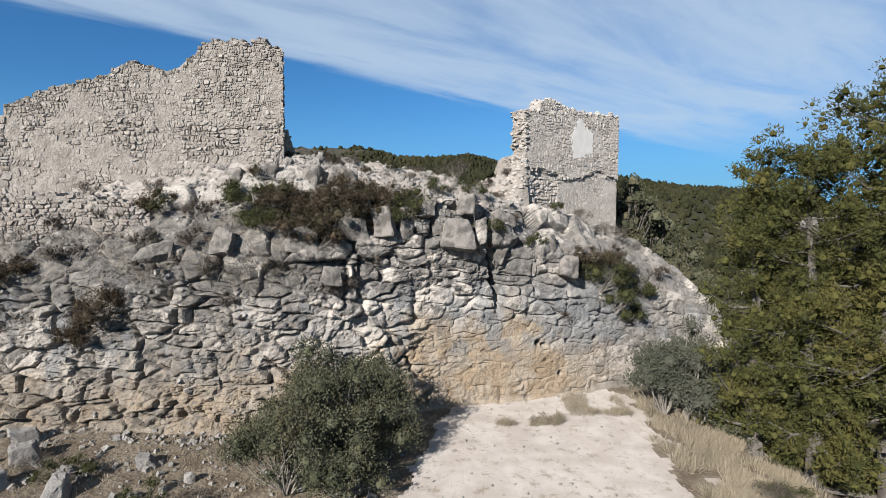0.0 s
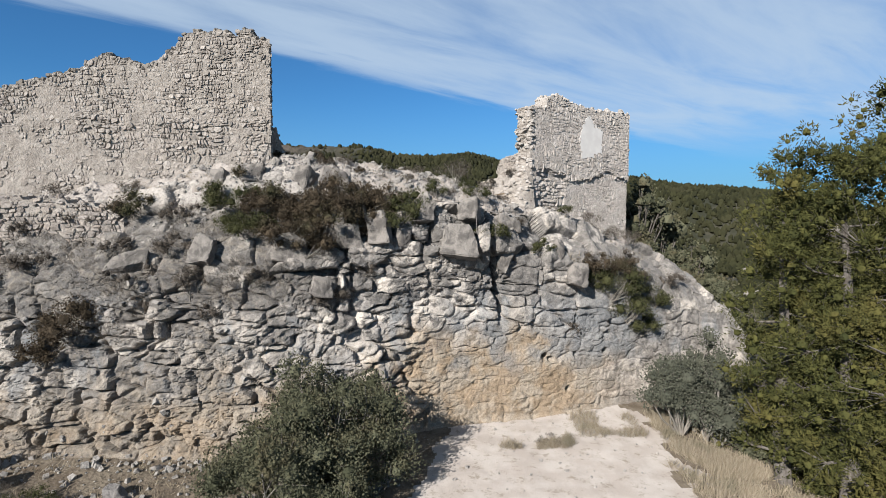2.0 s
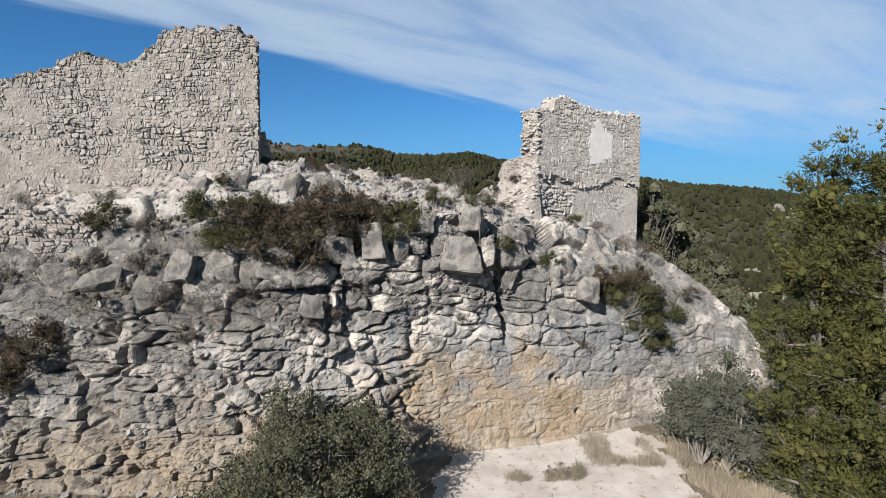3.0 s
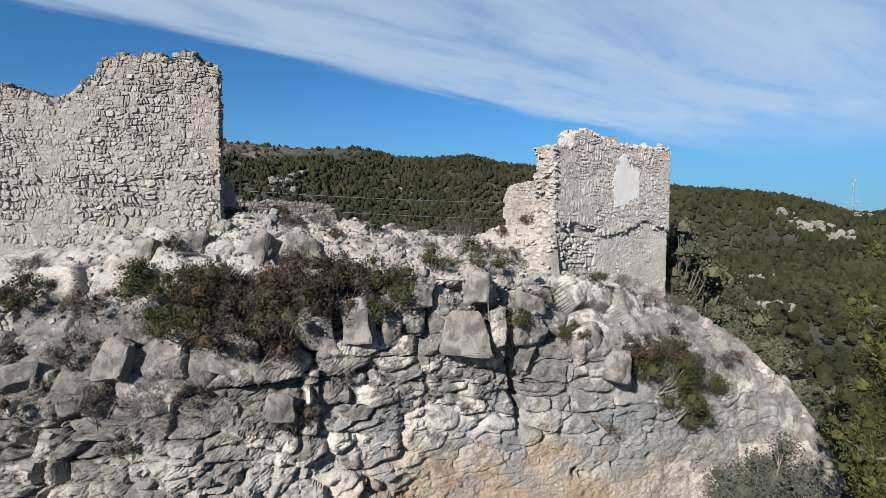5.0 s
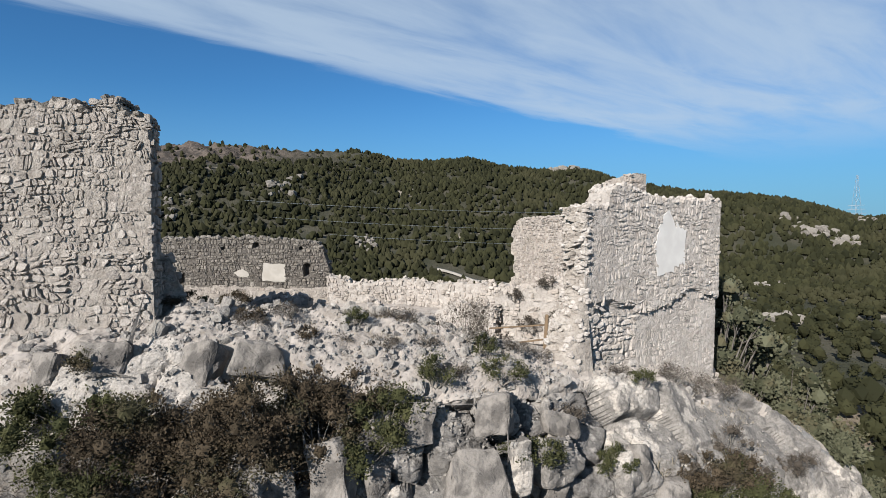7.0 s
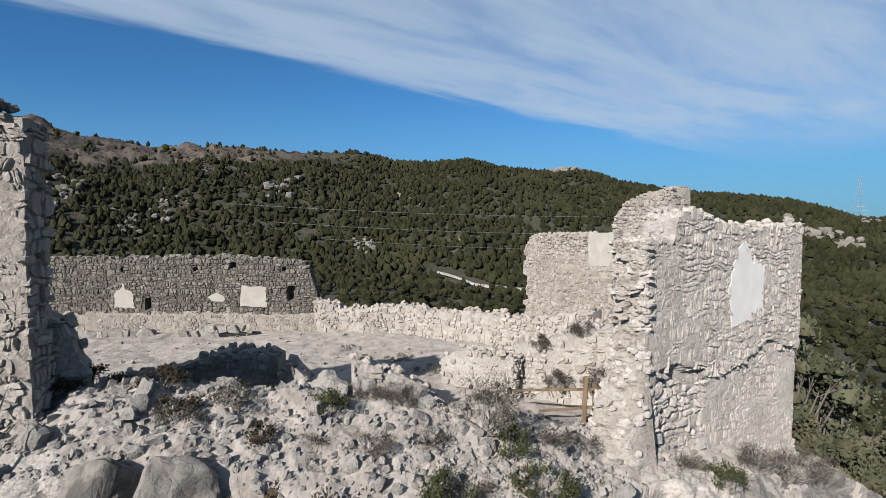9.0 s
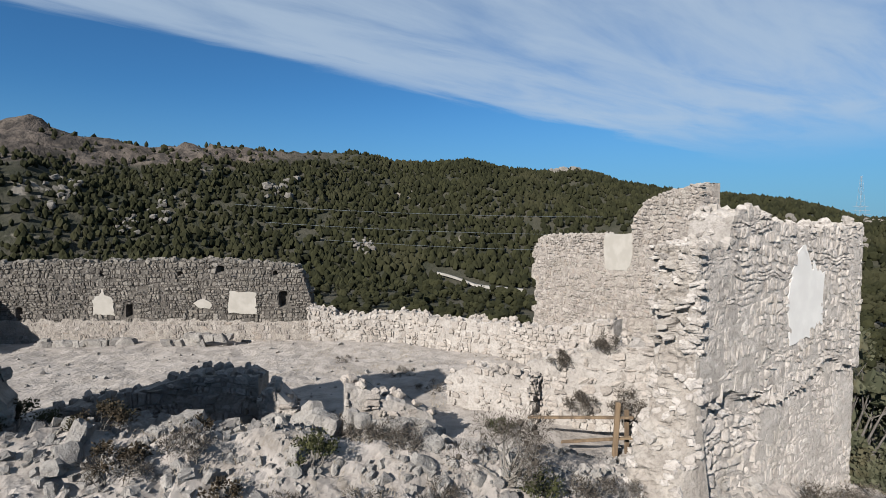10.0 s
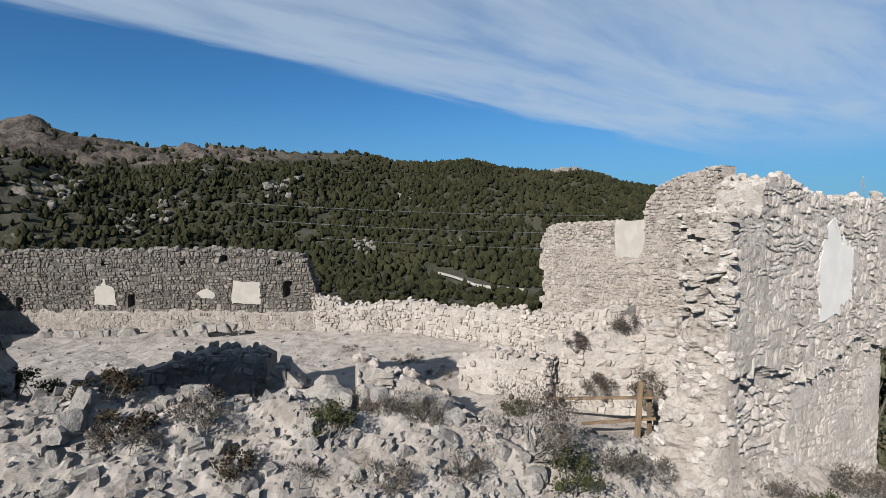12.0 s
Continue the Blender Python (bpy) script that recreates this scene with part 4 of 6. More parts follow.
# the broken end: a worn core of mortar and rubble in rough layers, battered out at the foot
rnd = np.random.RandomState(77)
EA, EZ = 34, 150
ez = np.linspace(7.6, 14.35, EZ)
ea = np.linspace(-math.pi / 2, math.pi / 2, EA)
A2, Z2 = np.meshgrid(ea, ez, indexing="ij")
bed_i = np.floor((Z2 + 0.12 * np.sin(A2 * 3)) / 0.21)
ledges = 0.26 * (hash3(bed_i, np.floor(A2 * 2.2), bed_i * 0, 12) - 0.45) * step01(Z2, 11.9, 12.4)
flare = 1.45 * np.clip((11.6 - Z2) / 3.0, 0, 1) ** 1.3
wave = 0.12 * np.sin(A2 * 2.3 + 1.0) + 0.06 * np.sin(A2 * 7.0)
hollow = sum(0.24 * np.exp(-((Z2 - zh - wave) / 0.055) ** 2) * step01(np.sin(A2 * 1.7 + zh * 5), -0.5, 0.2) for zh in (12.25, 12.55, 12.85, 13.35))
across_t = np.sign(np.sin(A2)) * np.abs(np.sin(A2)) ** 0.7 * (0.5 + 0.25 * flare)
outw = np.cos(A2) ** 0.6 * (0.20 + ledges + flare - hollow) - 0.12
ev = np.stack([TW0[0] - 0.535 * 0.475 + 0.535 * across_t - 0.845 * outw, TW0[1] + 0.845 * 0.475 - 0.845 * across_t - 0.535 * outw, Z2], 2).reshape(-1, 3)
puff = 0.13 * fbm(ev * 1.9, 4, 21, 0.65) + 0.07 * fbm(ev * 5.0, 4, 22, 0.65)
ev[:, 0] -= 0.845 * puff * np.cos(A2).ravel()
ev[:, 1] -= 0.535 * puff * np.cos(A2).ravel()
arrays("broken_end", ev, grid_faces(EA, EZ), MORTAR, tower, "worn broken end of lime mortar and rubble", smooth=False)
for i in range(120):
    k = rnd.randint(int(EZ * 0.68), EZ - 1) + EZ * rnd.randint(3, EA - 3)
    tw_items.append(loose(rnd, rot_any(rnd, 0.25) @ rot_z(rnd.uniform(0, 3)) @ np.diag(rnd.uniform([0.12, 0.12, 0.05], [0.28, 0.28, 0.12])), ev[k] + [0.845 * 0.06, 0.535 * 0.06, 0]))
for i in range(90):
    s, o = rnd.uniform(0.0, TW_LEN), rnd.uniform(0.0, 0.9)
    q = (TW0[0] + (TW1[0] - TW0[0]) * s / TW_LEN - 0.535 * o, TW0[1] + (TW1[1] - TW0[1]) * s / TW_LEN + 0.845 * o)
    tw_items.append(loose(rnd, rot_any(rnd, 0.8) @ rot_z(rnd.uniform(0, 3)) @ np.diag(rnd.uniform([0.12, 0.12, 0.08], [0.28, 0.26, 0.18])), (q[0], q[1], float(tw_top(np.array([s]))[0]) + rnd.uniform(-0.08, 0.08))))
for i in range(130):
    # rubble bedded in the battered foot
    k = rnd.randint(int(EZ * 0.05), int(EZ * 0.62)) + EZ * rnd.randint(2, EA - 2)
    tw_items.append(loose(rnd, rot_any(rnd, 0.6) @ rot_z(rnd.uniform(0, 3)) @ np.diag(rnd.uniform([0.12, 0.12, 0.08], [0.30, 0.30, 0.18])), ev[k] + [0.845 * 0.05, 0.535 * 0.05, 0]))
tw_items += capping(TW0, TW1, 0.9, tw_top, 55, 0.18, 0.6, -0.03)
lay(tw_items, tower, STONE_WHITE, STONE_WHITE_JOIN, (5, 30.3, 12))

# ---- the curtain wall behind it ----
CW0, CW1 = (5.0, 51.6), (9.7, 40.6)
cw_base = lambda s: np.interp(s, [0, 12], [8.6, 9.0])
CW_TOP = [(0, 13.3), (0.5, 13.9), (1.5, 14.15), (7.0, 14.25), (8.2, 14.3), (8.25, 15.1), (8.8, 15.6), (9.3, 15.95), (11, 16.25), (12, 16.4)]
cw_top = lambda s: ragged(s, CW_TOP, 11, 0.05)
curtain = thing("curtain_wall", "weathered rubble curtain wall with a plastered gap", "ruined wall")
wall_core("wall_body", CW0, CW1, 1.0, cw_base, cw_top, MORTAR, curtain, 37, tooth=0.7)
ragged_patch("gap_infill", CW0, CW1, 6.3, 8.2, 12.6, 14.36, PLASTER_DULL, curtain, 6, [(0, 0), (0.85, 0), (1, 0.3), (1, 1), (0, 1)], "smooth off-white plaster filling", 0.03)
def cw_edge(z):
    k = np.array([math.floor(z / 0.32)], float)
    return 0.7 * (float(hash3(k, k * 0, k * 0 + 37, 3)[0]) - 0.35)


cw_hole = lambda s, z: None if s < cw_edge(z) + 0.1 or 6.2 < s < 8.3 and 12.5 < z < 14.5 else 1.0
cw_end = courses(CW1, (10.6, 41.0), lambda s: s * 0 + 9, lambda s: s * 0 + 16.2, 66, 0.17, 0.26, 0.07, 0.08)
lay(cw_end + courses(CW0, CW1, cw_base, cw_top, 61, 0.13, 0.18, 0.06, 0.08, cw_hole, 0.014, 1.3, 0.6) + capping(CW0, CW1, 0.95, lambda s: np.where((s > 6.2) & (s < 8.3), 12.5, cw_top(s)), 64, 0.2), curtain, STONE_PALE, STONE_PALE_JOIN, (9, 41, 13))

# ---- the long wall at the back of the yard ----
BW0, BW1 = (-31.0, 49.3), (-7.9, 49.5)
bw_base = lambda s: np.interp(s, [0, 23], [8.0, 8.3])
bw_top = lambda s: ragged(s, [(0, 12.7), (12, 12.75), (17.5, 12.85), (19, 12.75), (22, 12.55), (22.6, 12.2), (23.1, 10.6)], 13, 0.06)
back = thing("yard_wall", "long grey rubble wall with putlog holes and plastered openings", "ruined wall")


def bx(s):
    return s - BW0[0]


BW_HOLES = [((bx(-24.2), 0.16), (9.85, 0.36)), ((bx(-18.05), 0.17), (10.0, 0.36)), ((bx(-9.45), 0.24), (10.6, 0.42)), ((bx(-9.1), 0.2), (8.95, 0.3)),
            ((bx(-12.9), 0.14), (12.35, 0.16)), ((bx(-9.9), 0.1), (12.1, 0.14)), ((bx(-15.2), 0.1), (12.1, 0.12)), ((bx(-19.5), 0.1), (12.05, 0.12))]
wall_core("wall_body", BW0, BW1, 0.9, bw_base, bw_top, MORTAR_GREY, back, 39, BW_HOLES, 0.02, 0.1)
BW_FILL = [(-20.15, -18.8, 9.75, 11.3, [(0.05, 0), (0.98, 0), (0.9, 0.62), (0.62, 0.72), (0.5, 1), (0.35, 0.72), (0.1, 0.66)]),
           (-14.5, -13.4, 10.1, 10.7, [(0.3, 0.1), (0.9, 0), (1, 0.4), (0.6, 1), (0.2, 0.7), (0, 0.5)]),
           (-12.55, -10.95, 9.8, 11.1, [(0, 0.05), (1, 0), (0.98, 0.95), (0.05, 1)])]
for i, (x0, x1, z0, z1, shape) in enumerate(BW_FILL):
    ragged_patch("opening_infill", BW0, BW1, bx(x0), bx(x1), z0, z1, PLASTER_DULL, back, 20 + i, shape, "smooth off-white plaster filling", 0.06)


def bw_skip(s, z):
    x = s + BW0[0]
    for x0, x1, z0, z1, shape in BW_FILL:
        if inside_poly((x - x0) / (x1 - x0), (z - z0) / (z1 - z0), shape):
            return None
    for hs, hz in BW_HOLES:
        if abs(s - hs[0]) < hs[1] + 0.08 and abs(z - hz[0]) < hz[1] + 0.05:
            return None
    return 0.3 if z < 9.45 else 1.0


lay(courses(BW0, BW1, bw_base, bw_top, 71, 0.155, 0.19, 0.075, 0.06, bw_skip, 0.016, 1.2, 0.35, None, 0.15) + capping(BW0, BW1, 0.85, bw_top, 74, 0.28, 0.6), back, STONE_GREY, STONE_GREY_JOIN, (-12, 49, 10))


# old render left along the foot of the yard wall, and the plain wall that closes the yard's far end
wall_core("plinth", (BW0[0], BW0[1] - 0.06), (BW1[0], BW1[1] - 0.06), 0.3, lambda s: s * 0 + 8.2, lambda s: ragged(s, [(0, 9.3), (10, 9.5), (23, 9.4)], 17, 0.12, 0.4), MORTAR, back, 57, relief=0.03, label="pale lime render along the foot")
tagged(arrays("render_stones", *merge([(v, f) for v, f, _ in courses((BW0[0], BW0[1] - 0.06), (BW1[0], BW1[1] - 0.06), lambda s: s * 0 + 8.2, lambda s: s * 0 + 9.35, 73, 0.15, 0.22, 0.03, 0.25)]), STONE_PALE_JOIN, back, smooth=False), kind="stuff")
side = thing("enclosure_wall", "plain rubble wall closing the side of the yard", "ruined wall")
wall_core("wall_body", (-27.9, 49.0), (-27.9, 31.0), 0.8, lambda s: s * 0 + 8.0, lambda s: ragged(s, [(0, 12.6), (18, 12.4)], 19, 0.1), MORTAR_GREY, side, 58)


# ---- low ruined walls of the yard ----
def low_wall(name, label, p0, p1, thick, base, tops, seed, stone=0.16, mat=MORTAR, both=False, gaps=0.08, pale=True):
    t = thing(name, label, "ruined wall", "low yard walls")
    length = math.dist(p0, p1)
    tf = lambda s: ragged(s, tops, seed, 0.1, 0.35)
    bf = lambda s: s * 0 + base
    wall_core("wall_body", p0, p1, thick, bf, tf, MORTAR_FRESH if pale else mat, t, seed, relief=0.05, step=0.09)
    rows = courses(p0, p1, bf, tf, seed + 1, stone, stone * 1.4, 0.08, gaps)
    if both:
        rows += courses(p1, (p1[0] + (p0[1] - p1[1]) / length * thick, p1[1] - (p0[0] - p1[0]) / length * thick), bf, lambda s: tf(s * 0 + length), seed + 2, stone, stone * 1.4, 0.09, 0.06)
    rnd = np.random.RandomState(seed)
    a, b = np.array(p0), np.array(p1)
    n = np.array([-(b - a)[1], (b - a)[0]]) / length
    for i in range(int(length / 0.3 * thick / 0.4)):
        s = rnd.uniform(0, length)
        q = a + (b - a) * s / length + n * rnd.uniform(0.1, thick)
        rows.append(loose(rnd, rot_any(rnd, 3.0) @ np.diag(rnd.uniform(0.12, 0.28, 3)), (q[0], q[1], float(tf(np.array([s]))[0]) + 0.05)))
    lay(rows, t, *((STONE_CREAM, STONE_CREAM_JOIN) if pale else (STONE_PALE, STONE_PALE_JOIN)), (0, 33, 10))
    return t


low_wall("low_ruined_wall", "low dry rubble wall lying in shade", (-11.0, 33.0), (-5.3, 33.1), 0.8, 9.2, [(0, 9.9), (2, 10.2), (3.2, 10.7), (4.2, 10.95), (5.4, 10.95), (5.7, 10.8)], 81, pale=False)
low_wall("low_ruined_wall", "low broken stump of a pale wall", (-5.0, 32.2), (-4.2, 32.3), 0.9, 9.4, [(0, 10.5), (0.3, 10.85), (0.8, 10.3)], 83, both=True)
low_wall("low_ruined_wall", "low broken block of pale masonry", (-2.9, 32.2), (-0.8, 32.7), 0.9, 9.4, [(0, 10.75), (0.5, 10.8), (1.2, 10.4), (2.1, 10.0)], 85, both=True, gaps=0.5)
low_wall("low_ruined_wall", "low rubble wall closing the back of the yard", (-8.0, 49.2), (-2.5, 48.0), 0.8, 8.2, [(0, 10.2), (2, 9.8), (3.4, 9.9), (5.6, 10.1)], 87, gaps=0.3)
low_wall("low_ruined_wall", "low pale rubble wall closing the yard", (-2.5, 48.0), (1.8, 44.2), 0.9, 8.4, [(0, 10.15), (2, 9.9), (3, 10.1), (5.7, 10.2)], 89, gaps=0.35)
low_wall("low_ruined_wall", "low pale rubble wall at the foot of the curtain wall", (1.8, 44.2), (6.2, 40.4), 0.9, 8.5, [(0, 10.2), (3, 10.3), (5.8, 11.0)], 91, gaps=0.3)
low_wall("low_ruined_wall", "low mortared wall with a dark crack", (-0.4, 36.6), (2.0, 34.9), 0.8, 9.0, [(0, 9.9), (0.7, 10.25), (1.5, 10.4), (2.2, 10.2), (3, 10.3)], 93, both=True, gaps=0.72)
low_wall("low_ruined_wall", "sloping heap of rubble masonry by the tower", (2.0, 35.6), (5.4, 34.2), 1.6, 9.0, [(0, 10.5), (1.5, 11.0), (3, 11.4), (3.7, 11.4)], 95, 0.17, gaps=0.5)
low_wall("terrace_wall", "sloping dry-stone terrace wall on the rock", (-25.0, 23.3), (-13.0, 23.9), 0.9, 6.9, [(0, 9.0), (5, 9.2), (9, 9.3), (11, 9.0), (11.8, 8.3)], 97, 0.16, pale=False)
low_wall("low_ruined_wall", "broken stub at the foot of the tall wall's end", (-8.3, 27.7), (-7.65, 28.0), 0.6, 11.2, [(0, 12.9), (0.4, 12.7), (0.6, 12.0), (0.8, 11.7)], 101, 0.17, both=True, pale=False)
low_wall("low_ruined_wall", "broken stump of masonry against the tower", (11.25, 35.0), (12.3, 35.7), 0.8, 5.6, [(0, 8.0), (0.5, 7.3), (0.8, 6.9), (1.3, 6.5)], 99, 0.15)

# ---- loose blocks of the crag ----
def boulder(label, at, size, turn, seed, lean=(0, 0), mat=BOULDER, cuts=2):
    """An angular block: a hull of jittered corners, split and dented."""
    rnd = random.Random(seed)
    bm = bmesh.new()
    # a slab cut by a few slanting joints
    shear, top = rnd.uniform(-0.25, 0.25), rnd.uniform(0.72, 1.1)
    for sx in (-0.5, 0.5):
        for sy in (-0.5, 0.5):
            for sz in (-0.5, 0.5):
                w = top if sz > 0 else 1.0
                for k in range(2):
                    bm.verts.new((sx * w * rnd.uniform(0.45, 1.1) + shear * sz, sy * w * rnd.uniform(0.5, 1.05), sz * rnd.uniform(0.45, 1.1)))
    r = bmesh.ops.convex_hull(bm, input=bm.verts[:])
    bmesh.ops.delete(bm, geom=[v for v in bm.verts if not v.link_faces], context="VERTS")
    bmesh.ops.bevel(bm, geom=bm.edges[:], offset=0.045, segments=1, affect="EDGES")
    bmesh.ops.triangulate(bm, faces=bm.faces[:])
    for _ in range(cuts):
        long_edges = [e for e in bm.edges if (Vector([a * b for a, b in zip(e.verts[0].co - e.verts[1].co, size)])).length > 0.22]
        bmesh.ops.subdivide_edges(bm, edges=long_edges, cuts=1)
        bmesh.ops.triangulate(bm, faces=bm.faces[:])
    for v in bm.verts:
        q = Vector([a * b for a, b in zip(v.co, size)])
        v.co = q + v.co.normalized() * (0.15 * noise.noise(q * 1.2 + Vector((seed, 0, 0))) + 0.07 * noise.noise(q * 3.1 + Vector((0, seed, 0))) + 0.05 * noise.noise(q * 7))
    me = bpy.data.meshes.new("boulder")
    bm.to_mesh(me)
    bm.free()
    me.materials.append(mat)
    ob = new("boulder", me)
    ob.matrix_basis = pose(*at, lean[0], lean[1], turn)
    return tagged(ob, label, "boulder", "blocks of the crag")


def grey_crust():
    n = Net("lichened_limestone", 0.93)
    mid, fine = n.noise(1.5, 5, 0.6, 0.3), n.noise(15, 5, 0.65)
    c = n.mix(n.ramp(mid, 0.42, 0.6), (0.185, 0.167, 0.150), (0.085, 0.077, 0.070))
    c = n.mix(n.ramp(n.noise(3.5, 5, 0.7), 0.62, 0.70, 0, 0.45), c, (0.22, 0.204, 0.187))
    c = n.mix(n.ramp(fine, 0.4, 0.7, 0, 0.5), c, n.mix(1.0, c, (0.68, 0.68, 0.68), "MULTIPLY"))
    n.bump(n.math("ADD", n.math("MULTIPLY", fine, 0.6), n.math("MULTIPLY", n.noise(4, 6, 0.7, 0.4), 1.5)), 0.07, 0.8)
    return n.done(c)


CRUST = grey_crust()
# place, size, turn, lean of the largest blocks
CRAG = [((0.6, 25.43, 7.45), (1.66, 1.04, 1.37), 6, (-22, 4)), ((1.2, 26.08, 8.9), (0.89, 0.80, 1.00), -14, (-18, -8)), ((-0.7, 25.68, 8.75), (0.77, 0.80, 1.12), 14, (-18, 10)),
        ((-2.7, 24.58, 8.1), (0.96, 0.80, 1.37), -10, (-14, -8)), ((-3.9, 24.28, 7.7), (1.08, 0.73, 1.18), 14, (-14, 6)), ((-1.7, 24.98, 7.7), (0.70, 0.61, 0.93), 34, (5, 14)),
        ((-6.2, 23.58, 7.2), (1.66, 0.92, 1.12), 14, (-18, 18)), ((-9.3, 22.98, 7.2), (1.08, 0.73, 1.49), -10, (-20, 0)), ((-12.2, 22.78, 6.8), (1.53, 0.80, 0.81), 12, (-26, -10)),
        ((6.4, 27.58, 5.9), (1.08, 0.80, 1.24), 22, (-14, 12)), ((5.5, 27.48, 7.0), (0.70, 0.55, 0.93), 45, (-18, 14)), ((3.1, 27.18, 8.2), (1.40, 0.73, 0.68), 24, (-14, 18)),
        ((-8.4, 25.75, 10.25), (1.35, 1.1, 1.15), 4, (-24, 4)), ((-6.3, 26.05, 10.1), (1.0, 0.9, 1.15), -18, (-24, -8)), ((-4.9, 26.2, 10.15), (1.3, 0.9, 0.95), 16, (-24, 6)), ((-9.7, 25.5, 10.1), (0.9, 0.9, 1.0), -8, (-20, -6)),
        ((-4.9, 23.48, 5.7), (1.08, 0.61, 0.75), 20, (-10, 8)), ((2.8, 26.48, 6.6), (0.64, 0.55, 1.24), 12, (-12, 10))]
for i, (at, size, turn, lean) in enumerate(CRAG):
    boulder("grey lichened limestone block wedged in the crag", at, size, turn, 400 + i, lean, CRUST)
for i, (x, y, s) in enumerate([(-11.0, 19.6, 0.8), (-15.6, 19.6, 1.0), (-15.2, 17.8, 0.9), (-12.9, 17.6, 1.1), (-9.0, 18.6, 0.45), (-8.2, 20.5, 0.4), (-16.5, 20.9, 0.9)]):
    tagged(boulder("pale fallen limestone block on the litter", (x, y, on_ground(x, y) + s * 0.28), (s, s * 0.8, s * 0.8), 37 * i, 440 + i), group="fallen blocks")


# ---- rubble on the mound and along the foot of the crag ----
LUMP_MESHES = [mesh_of("stone", *k, BOULDER, smooth=False) for k in LUMPS]


def scatter(count, area, size, seed, keep=None):
    rnd = np.random.RandomState(seed)
    items = []
    while len(items) < count:
        x, y = rnd.uniform(area[0], area[1]), rnd.uniform(area[2], area[3])
        if keep and not keep(x, y):
            continue
        s = size[0] * (size[1] / size[0]) ** (rnd.uniform() ** 2.2)
        m = rot_any(rnd, 3.1) @ np.diag(s * rnd.uniform(0.6, 1.25, 3))
        items.append((rnd.randint(len(LUMPS)), m, np.array([x, y, on_ground(x, y) + 0.16 * s])))
    return items


def on_mound(x, y):
    a = np.array([x])
    return rim_line(a)[0][0] - 0.3 < y < crest_line(a)[0][0] + 2.6


mound_rocks = scatter(190, (-12, 4, 25.4, 31), (0.14, 0.4), 11, lambda x, y: on_mound(x, y) and noise.noise(Vector((x * 0.5, y * 0.5, 1))) > -0.25)
# a loose row along the crest
rnd = np.random.RandomState(12)
for i in range(120):
    x = rnd.uniform(-10.5, -0.8)
    y = 30.2 + 0.25 * math.sin(x) + rnd.uniform(-0.45, 0.45)
    s = rnd.uniform(0.22, 0.62)
    mound_rocks.append((rnd.randint(len(LUMPS)), rot_any(rnd, 3.1) @ np.diag(s * rnd.uniform(0.7, 1.3, 3)), np.array([x, y, on_ground(x, y) + rnd.uniform(0.0, 0.35)])))
for k, m, at in mound_rocks:
    ob = new("rubble_stone", LUMP_MESHES[k])
    mm = Matrix(m.tolist()).to_4x4()
    mm.translation = Vector(at)
    ob.matrix_basis = mm
    tagged(ob, "rough pale limestone lying on the stony mound", "stone", "stones on the mound")


def gravel(name, label, items):
    v, f = joined(items, PEBBLES)
    return tagged(arrays(name, v, f, RUBBLE, smooth=False), label, "rubble", kind="stuff")


gravel("mound_rubble", "small pale stones strewn over the mound", [(k % len(PEBBLES), m, at) for k, m, at in scatter(5200, (-14, 10, 25, 34), (0.04, 0.2), 14, lambda x, y: on_mound(x, y) and noise.noise(Vector((x * 0.6, y * 0.6, 3))) > -0.2)])
gravel("yard_rubble", "small stones strewn over the yard", [(k % len(PEBBLES), m, at) for k, m, at in scatter(420, (-26, 6, 33, 49), (0.05, 0.2), 15)])
gravel("cliff_foot_rubble", "pale stone chips below the crag", [(k % len(PEBBLES), m, at) for k, m, at in scatter(1300, (-24, -2, 15, 22.6), (0.05, 0.3), 16, lambda x, y: random.random() < 0.35 + 0.6 * (y > base_line(np.array([x]))[0][0] - 1.0))])
gravel("track_stones", "small stones lying on the pale track", [(k % len(PEBBLES), m, at) for k, m, at in scatter(260, (-2, 9, 13, 27), (0.03, 0.14), 17)])
gravel("shelf_rubble", "small stones on the ledges of the crag", [(k % len(PEBBLES), m, at) for k, m, at in scatter(600, (-22, 14, 23, 33), (0.04, 0.2), 18, lambda x, y: rim_line(np.array([x]))[0][0] - 1.6 < y < rim_line(np.array([x]))[0][0] + 0.5)])

# squared blocks stacked at the foot of the yard wall
for i in range(26):
    rnd2 = random.Random(60 + i)
    x = -22 + i * 0.36 + rnd2.uniform(-0.1, 0.1) if i < 14 else -15.3 + (i - 14) * 0.36
    s = (rnd2.uniform(0.5, 0.75), rnd2.uniform(0.4, 0.6), rnd2.uniform(0.4, 0.55))
    row = 0 if i < 20 else 1
    if row:
        x = -14.2 + (i - 20) * 0.42
    ob = tagged(boulder("squared pale stone stacked below the yard wall", (x, 48.2 + rnd2.uniform(-0.15, 0.15), on_ground(x, 48.2) + 0.14 + 0.32 * row), s, rnd2.uniform(-12, 12), 600 + i, cuts=0), group="stacked blocks")
    ob.name = "stone_block"

